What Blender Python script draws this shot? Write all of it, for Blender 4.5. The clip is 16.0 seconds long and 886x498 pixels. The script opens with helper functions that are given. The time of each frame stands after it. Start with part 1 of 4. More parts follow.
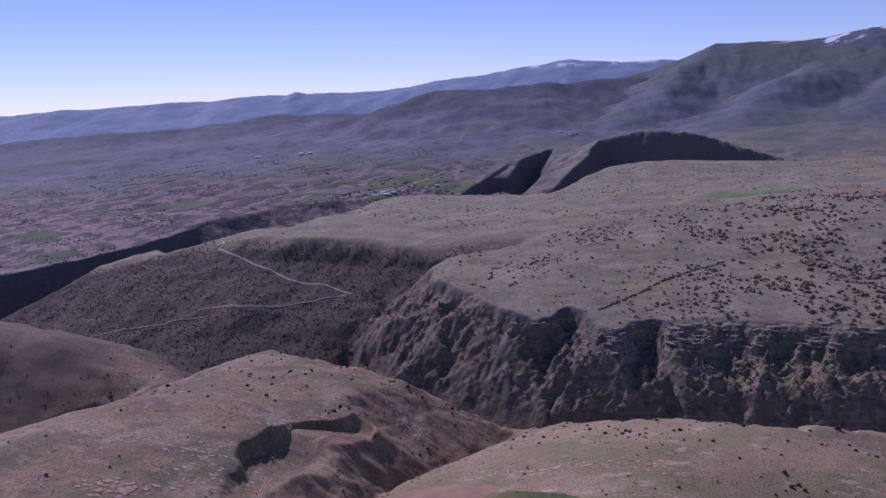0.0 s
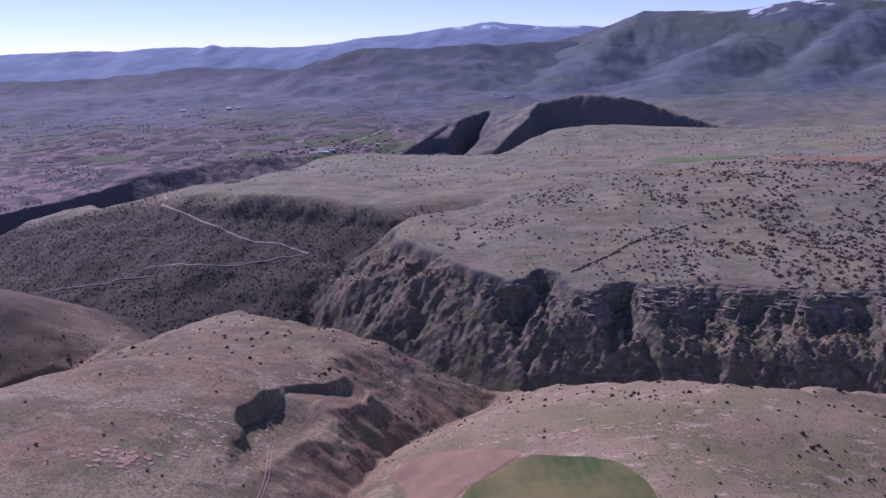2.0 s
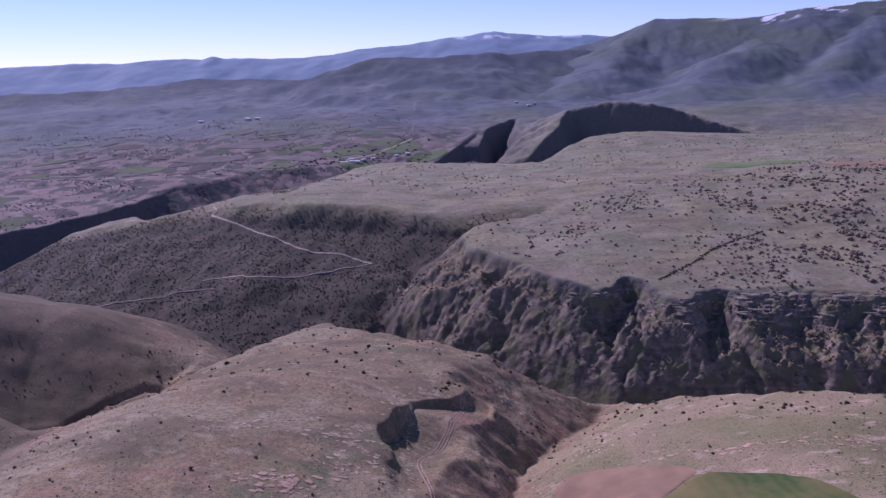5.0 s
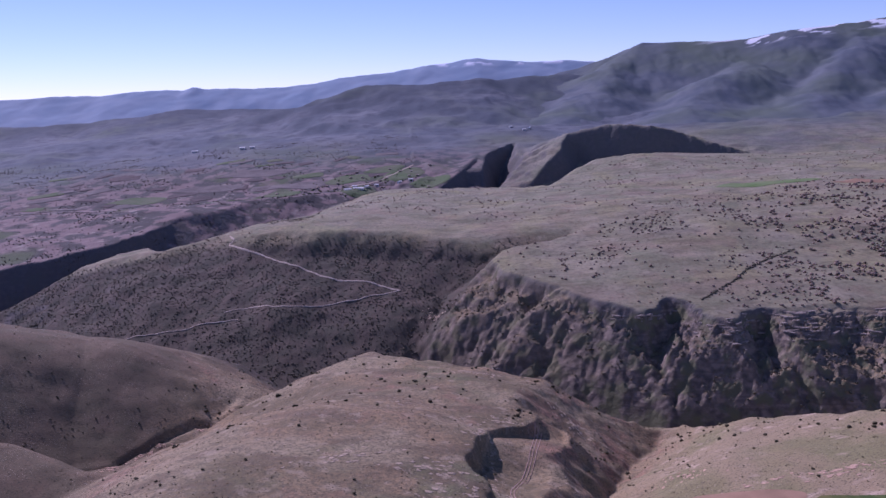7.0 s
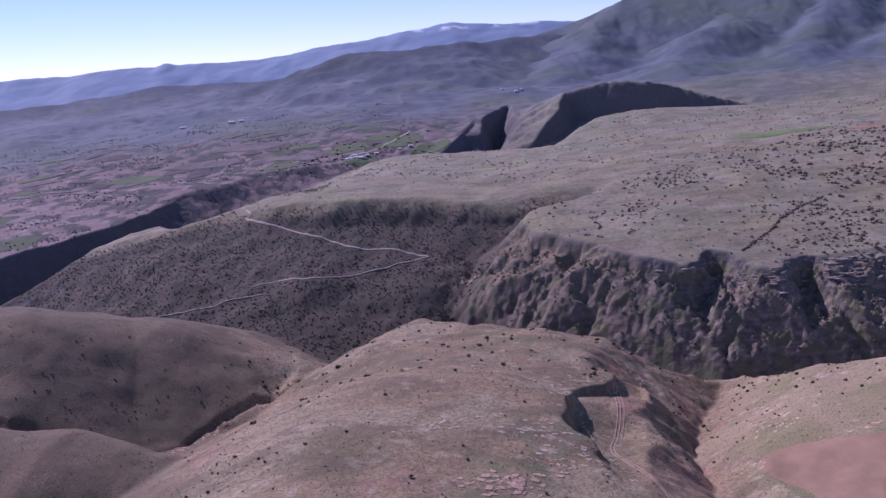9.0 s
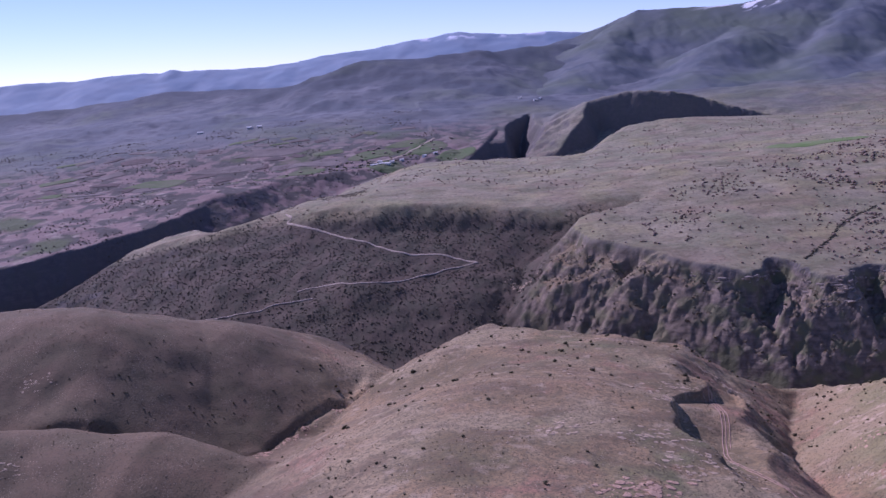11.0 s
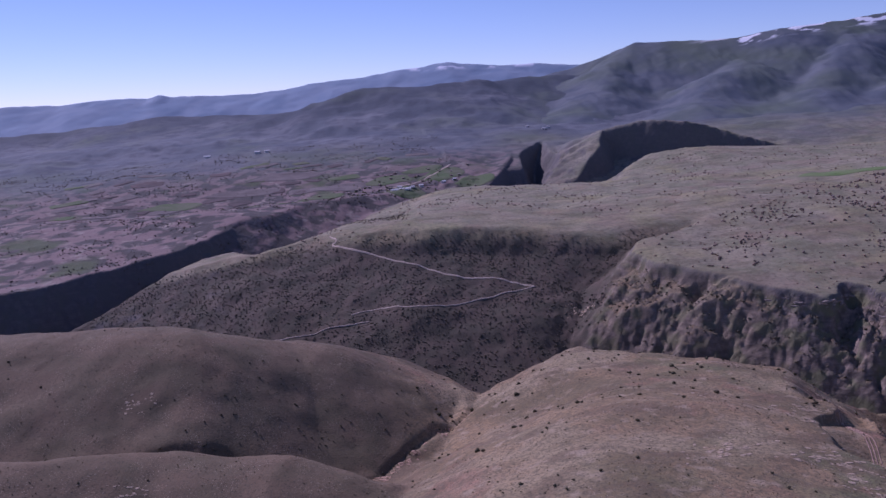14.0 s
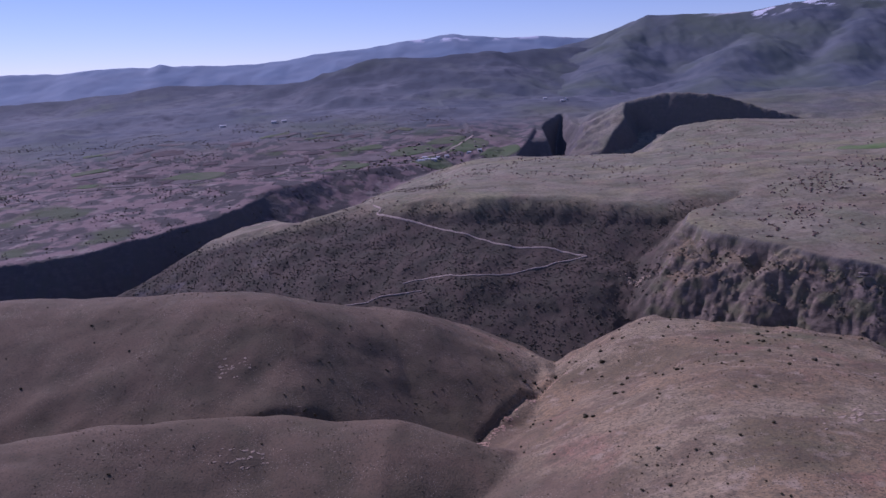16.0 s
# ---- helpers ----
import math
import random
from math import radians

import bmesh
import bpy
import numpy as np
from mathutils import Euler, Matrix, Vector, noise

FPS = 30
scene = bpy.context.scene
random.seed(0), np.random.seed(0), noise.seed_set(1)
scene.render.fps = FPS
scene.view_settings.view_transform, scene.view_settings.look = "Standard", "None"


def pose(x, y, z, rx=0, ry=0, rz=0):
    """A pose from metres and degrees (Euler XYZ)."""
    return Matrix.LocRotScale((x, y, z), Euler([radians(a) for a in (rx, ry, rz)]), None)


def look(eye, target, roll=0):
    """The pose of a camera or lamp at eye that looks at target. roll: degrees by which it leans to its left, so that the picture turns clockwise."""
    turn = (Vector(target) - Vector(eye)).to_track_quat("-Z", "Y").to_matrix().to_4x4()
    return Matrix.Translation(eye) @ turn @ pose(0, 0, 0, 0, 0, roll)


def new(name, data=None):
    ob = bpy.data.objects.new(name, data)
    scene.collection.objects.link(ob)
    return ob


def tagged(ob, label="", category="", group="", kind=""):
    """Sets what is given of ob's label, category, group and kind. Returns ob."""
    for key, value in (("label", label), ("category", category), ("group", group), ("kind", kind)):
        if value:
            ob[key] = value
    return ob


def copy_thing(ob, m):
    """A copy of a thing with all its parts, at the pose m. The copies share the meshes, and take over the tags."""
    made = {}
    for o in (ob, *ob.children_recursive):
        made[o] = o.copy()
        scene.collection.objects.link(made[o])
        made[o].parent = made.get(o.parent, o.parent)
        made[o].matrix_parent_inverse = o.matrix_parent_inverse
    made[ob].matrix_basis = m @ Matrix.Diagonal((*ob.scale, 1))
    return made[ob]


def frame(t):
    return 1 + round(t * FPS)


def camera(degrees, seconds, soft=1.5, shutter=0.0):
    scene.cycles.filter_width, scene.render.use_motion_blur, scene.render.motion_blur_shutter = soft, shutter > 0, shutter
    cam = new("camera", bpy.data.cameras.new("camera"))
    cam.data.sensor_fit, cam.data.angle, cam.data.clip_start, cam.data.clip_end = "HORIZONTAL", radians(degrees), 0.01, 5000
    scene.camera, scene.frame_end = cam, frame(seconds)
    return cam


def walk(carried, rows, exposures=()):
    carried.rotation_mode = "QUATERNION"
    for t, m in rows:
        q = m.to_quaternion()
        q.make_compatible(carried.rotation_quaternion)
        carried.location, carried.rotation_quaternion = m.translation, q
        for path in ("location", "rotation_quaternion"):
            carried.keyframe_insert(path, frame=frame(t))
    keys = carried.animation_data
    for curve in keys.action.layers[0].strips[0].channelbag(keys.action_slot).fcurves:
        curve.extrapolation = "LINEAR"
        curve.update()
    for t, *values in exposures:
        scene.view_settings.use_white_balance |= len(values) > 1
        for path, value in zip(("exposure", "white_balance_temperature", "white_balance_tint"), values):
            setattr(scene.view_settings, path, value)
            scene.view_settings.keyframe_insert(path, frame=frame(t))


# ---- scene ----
cam = camera(54.31, 16.0)
# seconds, place, yaw, pitch, roll
PATH = [
    (0.0, 204.48, -54.89, 213.87, 5.78, -10.02, 2.53),
    (0.5, 191.11, -51.16, 212.66, 2.96, -8.82, 2.74),
    (1.0, 177.86, -47.49, 211.52, 1.31, -9.09, 1.13),
    (1.5, 164.72, -43.86, 210.43, 0.89, -11.04, 0.20),
    (2.0, 151.68, -40.27, 209.41, 0.07, -12.66, 0.55),
    (2.5, 138.73, -36.73, 208.43, -0.24, -12.94, 0.73),
    (3.0, 125.87, -33.23, 207.51, 0.07, -12.64, 0.38),
    (3.5, 113.09, -29.76, 206.63, 0.00, -12.50, -0.00),
    (4.0, 100.37, -26.34, 205.78, -0.49, -12.36, 0.19),
    (4.5, 87.71, -22.94, 204.98, -0.69, -12.19, 0.54),
    (5.0, 75.10, -19.58, 204.20, -0.85, -11.95, 0.94),
    (7.5, 12.50, -3.21, 200.67, -3.21, -10.08, 2.19),
    (8.0, -0.00, 0.00, 200.00, -3.82, -10.87, 2.74),
    (8.5, -12.51, 3.19, 199.33, -4.42, -11.94, 3.76),
    (9.0, -25.03, 6.36, 198.67, -4.88, -12.45, 4.09),
    (11.5, -88.29, 22.02, 195.18, -5.34, -11.16, 2.99),
    (12.0, -101.12, 25.12, 194.42, -4.10, -9.55, 1.47),
    (12.5, -114.04, 28.23, 193.63, -3.42, -8.44, 0.92),
    (13.0, -127.04, 31.33, 192.81, -4.29, -8.63, 1.71),
    (13.5, -140.15, 34.44, 191.96, -5.78, -9.01, 2.80),
    (14.0, -153.36, 37.55, 191.06, -6.98, -9.86, 2.61),
    (14.5, -166.69, 40.66, 190.11, -8.13, -10.13, 2.12),
    (15.0, -180.15, 43.78, 189.11, -8.93, -9.30, 2.20),
    (15.5, -193.74, 46.90, 188.06, -8.38, -8.96, 1.78),
    (16.0, -207.47, 50.04, 186.95, -7.48, -11.57, 2.09),
]
walk(cam, [(t, pose(x, y, z, 90 + pitch, roll, yaw)) for t, x, y, z, yaw, pitch, roll in PATH],
     exposures=[(t, stops, 5350, 51) for t, stops in ((0.0, -0.2), (0.5, -0.46), (1.0, -0.36), (2.0, 0.12), (2.5, 0.2), (3.0, 0.34), (3.5, -0.05), (4.0, 0.05), (5.0, 0.1), (7.5, 0.08), (8.0, -0.1), (9.0, 0.25), (11.5, 0.2), (12.5, -0.05), (13.5, 0.1), (14.0, -0.15), (14.5, 0.12), (15.0, 0.02), (15.5, 0.08), (16.0, -0.25))])

# ---- sky and sun ----
SUN_AZIMUTH, SUN_HEIGHT = -38.0, 41.0        # degrees from the y axis towards x, and above the horizon
world = bpy.data.worlds.new("sky")
scene.world = world
world.use_nodes = True
wn = world.node_tree
sky = wn.nodes.new("ShaderNodeTexSky")
sky.sky_type = "NISHITA"
sky.sun_disc = False
sky.sun_elevation = radians(SUN_HEIGHT)
sky.sun_rotation = radians(SUN_AZIMUTH)
sky.altitude = 3000
sky.air_density = 1.0
sky.dust_density = 0.0
sky.ozone_density = 2.0
wn.links.new(sky.outputs[0], wn.nodes["Background"].inputs[0])
wn.nodes["Background"].inputs[1].default_value = 0.085
sun = new("sun", bpy.data.lights.new("sun", "SUN"))
sun.data.energy = 3.1
sun.data.angle = radians(0.53)
sun.data.color = (1.0, 0.935, 0.865)
sa, se = radians(SUN_AZIMUTH), radians(SUN_HEIGHT)
sun_way = Vector((math.sin(sa) * math.cos(se), math.cos(sa) * math.cos(se), math.sin(se)))
sun.matrix_world = look(sun_way * 900, (0, 0, 0))


# ---- noise and landforms ----
perm = np.random.RandomState(7).permutation(256)
perm = np.concatenate([perm, perm, perm])
turns = np.random.RandomState(8).uniform(0, 2 * math.pi, 256)
grad_x, grad_y = np.cos(turns), np.sin(turns)


def perlin(x, y, seed=0):
    """Gradient noise, about -0.7 to 0.7."""
    xi, yi = np.floor(x).astype(int), np.floor(y).astype(int)
    xf, yf = x - xi, y - yi
    u, v = xf ** 3 * (xf * (xf * 6 - 15) + 10), yf ** 3 * (yf * (yf * 6 - 15) + 10)

    def corner(i, j):
        h = perm[(perm[(xi + i + seed * 37) & 255] + yi + j) & 255]
        return grad_x[h] * (xf - i) + grad_y[h] * (yf - j)
    a, b = corner(0, 0), corner(1, 0)
    c, d = corner(0, 1), corner(1, 1)
    return (a + u * (b - a)) * (1 - v) + (c + u * (d - c)) * v


def fbm(x, y, size, octaves, seed=0, gain=0.5):
    total, amount = 0.0, 1.0
    for i in range(octaves):
        total = total + amount * perlin(x / size + 13.7 * i, y / size - 7.3 * i, seed + i)
        size, amount = size / 2.03, amount * gain
    return total


def ridged(x, y, size, octaves, seed=0):
    total, amount = 0.0, 1.0
    for i in range(octaves):
        total = total + amount * (1 - 2.2 * np.abs(perlin(x / size + 5.1 * i, y / size + 9.2 * i, seed + i)))
        size, amount = size / 2.1, amount * 0.5
    return total


def smoothstep(a, b, x):
    t = np.clip((x - a) / (b - a), 0, 1)
    return t * t * (3 - 2 * t)


def smax(a, b, k):
    h = np.clip(0.5 + 0.5 * (a - b) / k, 0, 1)
    return b + (a - b) * h + k * h * (1 - h)


def smin(a, b, k):
    return -smax(-a, -b, k)


def along(x, y, line):
    """Distance to a polyline, the height carried along it, and the side (1 on its left, -1 on its right)."""
    best = np.full(x.shape, 1e9)
    total, z, side = np.zeros(x.shape), np.zeros(x.shape), np.zeros(x.shape)
    for (x0, y0, z0), (x1, y1, z1) in zip(line, line[1:]):
        dx, dy = x1 - x0, y1 - y0
        t = np.clip(((x - x0) * dx + (y - y0) * dy) / (dx * dx + dy * dy), 0, 1)
        d = np.hypot(x - x0 - t * dx, y - y0 - t * dy)
        w = 1.0 / (d * d + 0.1) ** 4
        best = np.minimum(best, d)
        total += w
        z += w * (z0 + t * (z1 - z0))
        side += w * (dx * (y - y0) - dy * (x - x0)) / (math.hypot(dx, dy) * np.maximum(d, 1e-6))
    return best, z / total, side / total


def ridge(x, y, line, left, right, rounding):
    """A hill along a crest line, with the slopes to its left and right."""
    d, z, side = along(x, y, line)
    return z - (right + (left - right) * (0.5 + 0.5 * side)) * (np.sqrt(d * d + rounding * rounding) - rounding)


def side_of(x, y, line):
    """Signed distance to a line, positive on its left."""
    d, _, side = along(x, y, line)
    return np.sign(side) * d


GORGE = [(900, 490, -40), (500, 520, -45), (300, 540, -47), (195, 568, -46), (100, 625, -45), (15, 668, -46), (-130, 695, -42), (-270, 755, -46), (-420, 850, -60), (-540, 925, -74), (-900, 1000, -90)]
SIDE_VALLEY = [(15, 668, -46), (30, 722, -18), (58, 780, 12), (110, 815, 40), (190, 850, 56)]
RIVER = [(-760, 960, -84), (-560, 928, -75), (-455, 970, -55), (-372, 1045, -35), (-300, 1095, -14), (-190, 1205, 10), (-85, 1330, 34), (0, 1415, 42)]
FAR_CANYON = [(900, 1460, 84), (640, 1440, 58), (470, 1445, 46), (320, 1450, 36), (185, 1395, 28), (80, 1400, 38), (0, 1415, 42)]
FAR_SIDE = [(150, 1415, 14), (178, 1500, 16), (197, 1590, 20), (208, 1632, 50), (242, 1715, 92), (280, 1800, 114)]
HILL_M = [(-95, 100, 66), (-70, 280, 52), (-50, 335, 51), (-14, 410, 46), (14, 462, 35), (-22, 565, 24)]
HILL_M_KNOB = [(14, 462, 35), (66, 515, 27)]
HILL_L = [(-520, 585, 58), (-350, 560, 63), (-245, 535, 66), (-190, 550, 48)]
HILL_L_FOOT = [(-190, 545, 47), (-130, 550, 27), (-82, 545, 7)]
HILL_L_TAIL = [(-200, 545, 50), (-124, 586, 10), (-152, 612, 10), (-200, 545, 50)]
GULLY = [(178, 512, -28), (146, 450, -13), (118, 390, -2), (107, 330, 9), (104, 240, 19)]
HILL_LF = [(-480, 330, 50), (-310, 410, 44), (-240, 425, 36), (-190, 408, 34), (-145, 400, 21), (-122, 392, 12)]
RAVINE = [(-75, 534, 0), (-88, 516, 0), (-109, 498, 0), (-129, 474, 0), (-146, 452, 0), (-172, 436, 0), (-232, 448, 0), (-300, 440, 0)]
HOLLOW = [(78, 372, 20.5), (70, 350, 25.5), (71, 318, 31), (73, 285, 36), (72, 250, 40)]
HOLLOW_RIM = [(64, 322, 0), (57, 338, 0), (51, 347, 0), (51, 360, 0), (57, 378, 0), (60, 395, 0), (64, 407, 0), (73, 414, 0), (86, 422, 0), (110, 430, 0)]
CLIFF_RIM = [(150, 880), (112, 810), (101, 770), (110, 738), (130, 708), (150, 682), (168, 664), (186, 646), (204, 632), (216, 640), (232, 656), (246, 640), (256, 616), (266, 612), (278, 624), (300, 628), (330, 624), (352, 628), (400, 618), (450, 612), (520, 606), (620, 600), (900, 580)]
CLIFF_SPURS = [[(150, 684, 39), (165, 648, 16), (179, 612, -2), (192, 586, -28)], [(266, 617, 30), (244, 608, 9), (222, 602, -9), (212, 582, -34)], [(112, 738, 41), (97, 706, 14), (84, 680, -8), (70, 655, -38)], [(316, 618, 22), (306, 590, 2), (296, 562, -24)], [(402, 600, 14), (389, 562, -8), (380, 545, -30)]]
CLIFF_GULLIES = [[(218, 648, 0), (207, 615, 0), (205, 585, 0)], [(286, 628, 0), (280, 600, 0), (272, 570, 0)], [(136, 690, 0), (132, 660, 0), (134, 630, 0)]]
NOTCH = [(-58, 662, -44), (-66, 615, -18), (-71, 582, -4), (-76, 552, 4), (-86, 522, 9)]
HILL_R = [(260, 60, 66), (235, 240, 50), (240, 320, 43), (300, 365, 42), (420, 400, 40), (700, 380, 46)]
MESA = [(240, 1448, 52), (298, 1526, 99), (329, 1588, 121), (405, 1584, 135), (470, 1574, 130), (524, 1560, 118), (636, 1507, 80)]
PLATEAU_HILL = [(240, 1290, 74), (310, 1315, 90), (384, 1345, 103), (480, 1330, 97), (620, 1310, 92), (900, 1300, 100)]
SPUR = [(60, 1385, 42), (82, 1414, 50), (115, 1480, 66), (150, 1570, 82), (172, 1640, 88), (205, 1740, 102)]
FOOTHILL = [(-260, 2520, 172), (-120, 2500, 214), (139, 2490, 238), (300, 2550, 228), (520, 2620, 240)]
FOOTHILL_WEST = [(-1700, 3000, 120), (-1060, 3050, 140), (-900, 3060, 158), (-760, 3060, 172), (-560, 3040, 168), (-300, 2900, 172)]


def plateau(x, y):
    z = np.interp(y, [560, 620, 660, 690, 720, 800, 950, 1250, 1420, 1500, 1700, 2100, 2600, 3400, 4900], [26, 29.5, 37, 42, 45, 55, 69, 69, 62, 72, 97, 122, 150, 165, 190])
    z = z + 0.03 * np.clip(x - 150, 0, 900) * smoothstep(700, 900, y) + 0.045 * np.clip(x, -1600, 0) * smoothstep(1000, 1350, y)
    z = z + (6.5 * fbm(x, y, 190, 4, 3) + 2.2 * fbm(x, y, 70, 3, 4)) * smoothstep(640, 800, y) * (0.25 + 0.75 * smoothstep(-60, 80, x)) + 1.3 * fbm(x, y, 38, 3, 5)
    z = z + smoothstep(1300, 1800, y) * 11 * fbm(x, y, 260, 4, 9) + smoothstep(1750, 2200, y) * 9 * (ridged(x, y, 200, 5, 10) - 0.7)
    d, _, _ = along(x, y, FAR_CANYON[:1] + [(-120, 1420, 44), (-420, 1400, 50)])
    z = z - 10 * np.exp(-(d / 130) ** 2)
    return z


def crest_fall(x, y):
    """How far the hillside's crest falls off to the west, short of the river."""
    return 0.19 * np.clip(-105 - x, 0, 450) * smoothstep(840, 960, y) * smoothstep(1380, 1280, y)


def lowland(x, y):
    """The dry plain beyond the river."""
    return np.interp(y, [900, 1000, 1100, 1250, 1400, 1700, 2100], [12, 18, 25, 46, 56, 96, 130]) + 0.06 * np.clip(x + 350, -900, 0) + 5 * fbm(x, y, 120, 4, 47)


def hill_land(x, y, z):
    """Foothills before the mountains."""
    z = smax(z, ridge(x, y, FOOTHILL, 0.3, 0.28, 60) + 13 * ridged(x, y, 260, 3, 61) - 9, 10)
    return smax(z, ridge(x, y, FOOTHILL_WEST, 0.3, 0.2, 60) + 9 * fbm(x, y, 160, 4, 65), 10)


def near_hills(x, y):
    wx, wy = x + 8 * fbm(x, y, 70, 3, 21), y + 8 * fbm(x, y, 70, 3, 25)
    z = 7 - 0.12 * (y - 430)
    for line, left, right, rounding in ((HILL_M, 0.68, 0.25, 90), (HILL_M_KNOB, 0.4, 0.5, 16), (HILL_L, 0.5, 0.72, 45), (HILL_L_FOOT, 0.55, 0.5, 20), (HILL_L_TAIL, 0.6, 0.6, 15),
                                        (HILL_LF, 0.9, 0.4, 25), (HILL_R, 0.36, 0.3, 45)):
        z = smax(z, ridge(wx, wy, line, left, right, rounding), 2.2)
    z = z + 2.2 * fbm(x, y, 60, 4, 31)
    # ribs of rock down the hill's far flank
    flank = smoothstep(78, 105, x) * smoothstep(425, 445, y - 0.15 * (x - 80))
    z = z + 1.8 * (ridged(0.16 * (0.97 * x - 0.25 * y), 0.25 * x + 0.97 * y, 19, 3, 39) - 0.9) * flank
    px, py = x + 3 * fbm(x, y, 14, 3, 35), y + 3 * fbm(x, y, 14, 3, 37)
    d, floor, side = along(px, py, NOTCH)
    z = smin(z, floor + np.where(side > 0, 0.5, 0.57) * d, 3)
    d, _, _ = along(px, py, RAVINE)
    z = z - 2.4 * np.exp(-(d / 2.6) ** 2)
    d, floor, side = along(px, py, GULLY)
    z = smin(z, floor + np.where(side > 0, 0.55, 0.62 + 0.34 * smoothstep(335, 360, y) * smoothstep(450, 425, y)) * d + 0.4 * (ridged(x, y, 18, 3, 38) - 0.6) * smoothstep(2, 12, d) * (side < 0), 2.0)
    # the track's hollow: a smooth floor falling to the gully, with a scarp round its west and north
    d, floor, _ = along(px, py, HOLLOW)
    e = -side_of(px, py, HOLLOW_RIM)
    scarp = 3.0 * np.clip(-e, 0, 99) * smoothstep(325, 340, y)
    z = smin(z, floor + 0.3 * np.clip(d - 4, 0, 9) + np.clip(d - 13, 0, 99) * (1.2 - 0.8 * smoothstep(325, 345, y)) + scarp, 1.0)
    floor = 30.6 - 0.257 * (x - 63.7) - 0.15 * (y - 400.5) - 0.4 * np.clip(388 - y, 0, 26) + 0.22 * np.clip(372 - y, 0, 99)
    floor = floor - (0.8 + 3.2 * smoothstep(394, 380, y)) * np.exp(-np.clip(e, 0, 99) / 3.0) * smoothstep(98, 84, x) * smoothstep(325, 340, y)
    cut = floor + (3.0 - 2.5 * smoothstep(82, 94, x)) * np.clip(-e, 0, 99) + 60 * smoothstep(330, 308, y) + 80 * smoothstep(104, 118, x)
    return smin(z, cut, 0.5)


def far_forms(x, y, wx, wy, z, rough):
    """The far canyon, with its mesas beyond."""
    z = smax(z, ridge(wx, wy, PLATEAU_HILL, 0.3, 0.13, 40), 6)
    d, floor, side = along(wx, wy, FAR_CANYON)
    bay = smoothstep(60, 100, x) * smoothstep(250, 215, x)
    reach = np.clip(d - 6, 0, 900)
    beyond = (1 - bay) * 0.25 * reach + bay * (0.05 * reach + 1.6 * np.clip(reach - 85, 0, 900))
    z = smin(z, floor + np.where(side < 0, beyond, (0.18 + 0.3 * smoothstep(220, 330, x)) * reach) + rough, 4)
    z = smax(z, ridge(wx, wy, MESA, 0.16, 1.9, 2) + 3.0 * (ridged(x, y, 40, 4, 73) - 0.7), 2)
    z = smax(z, ridge(x, y, SPUR, 0.12, 2.2, 3), 2)
    d, floor, side = along(x, y, FAR_SIDE)
    lit_bank = 1.2 * np.clip(d - 2, 0, 45) + 0.46 * np.clip(d - 47, 0, 900) + 8 * (ridged(0.4 * (x + 0.5 * y), y - 0.5 * x, 36, 4, 75) - 0.7) * smoothstep(4, 25, d)
    return smin(z, floor + np.where(side > 0, 2.6 * d, lit_bank) + 0.4 * rough, 2)


def height(x, y):
    """The ground's height, worked out in handy portions."""
    x, y = np.asarray(x, float), np.asarray(y, float)
    u, v = x.ravel(), y.ravel()
    if not u.size:
        return np.zeros(x.shape)
    return np.concatenate([landform(u[i:i + 20000], v[i:i + 20000]) for i in range(0, u.size, 20000)]).reshape(x.shape)


def cliff_face(x, y, floor, from_floor):
    """The gorge's eastern wall below its rim: a short cliff, then slopes cut into spurs and dark gullies."""
    run, line = 0.0, []
    for i, (u, v) in enumerate(CLIFF_RIM):
        run += math.hypot(u - CLIFF_RIM[i - 1][0], v - CLIFF_RIM[i - 1][1]) if i else 0
        line.append((u, v, run))
    d, s, side = along(x + 7 * fbm(x, y, 34, 4, 62), y + 7 * fbm(x, y, 34, 4, 64), line)
    e = -np.sign(side) * d
    out = np.clip(e, 0, 400)
    lean = s + 0.25 * out
    spur = 0.95 * (1 - 2.6 * np.abs(perlin(lean / 52, out / 150, 50))) + 0.36 * smoothstep(75, 45, out) * (1 - 2.6 * np.abs(perlin(lean / 20, out / 50, 53))) + 0.16 * smoothstep(60, 25, out) * (1 - 2.6 * np.abs(perlin(lean / 9, out / 16, 56)))
    u = np.clip(out - 0.55 * np.minimum(out, 34) * (spur - 0.25), 0, 400)
    nose = 2.8 * np.clip(u, 0, 4.5) + 0.64 * np.clip(u - 4.5, 0, 53.5) + 0.95 * np.clip(u - 58, 0, 300)
    bank = 1.05 * np.clip(u, 0, 20) + 0.46 * np.clip(u - 20, 0, 38) + 1.0 * np.clip(u - 58, 0, 300)
    k = smoothstep(225, 290, x)
    z = plateau(x, y) - nose * (1 - k) - bank * k + (2.4 * (ridged(x, y, 27, 4, 57) - 0.8) + 0.8 * (ridged(x, y, 7, 2, 58) - 0.7)) * smoothstep(1, 10, out) + np.clip(-e, 0, 90)
    for cut in CLIFF_GULLIES:
        z = z - 16 * np.exp(-(along(x + 9 * fbm(x, y, 22, 3, 67), y, cut)[0] / 11) ** 2) * smoothstep(0, 10, out)
    bx, by = x + 9 * fbm(x, y, 30, 4, 66), y + 9 * fbm(x, y, 30, 4, 68)
    for crest in CLIFF_SPURS:
        z = smax(z, ridge(bx, by, crest, 1.5, 0.85, 3) + 2.6 * (ridged(x, y, 14, 3, 69) - 0.8), 3)
    return smin(smax(z, floor + 0.12 * from_floor, 3), floor + 1.35 * from_floor, 4)


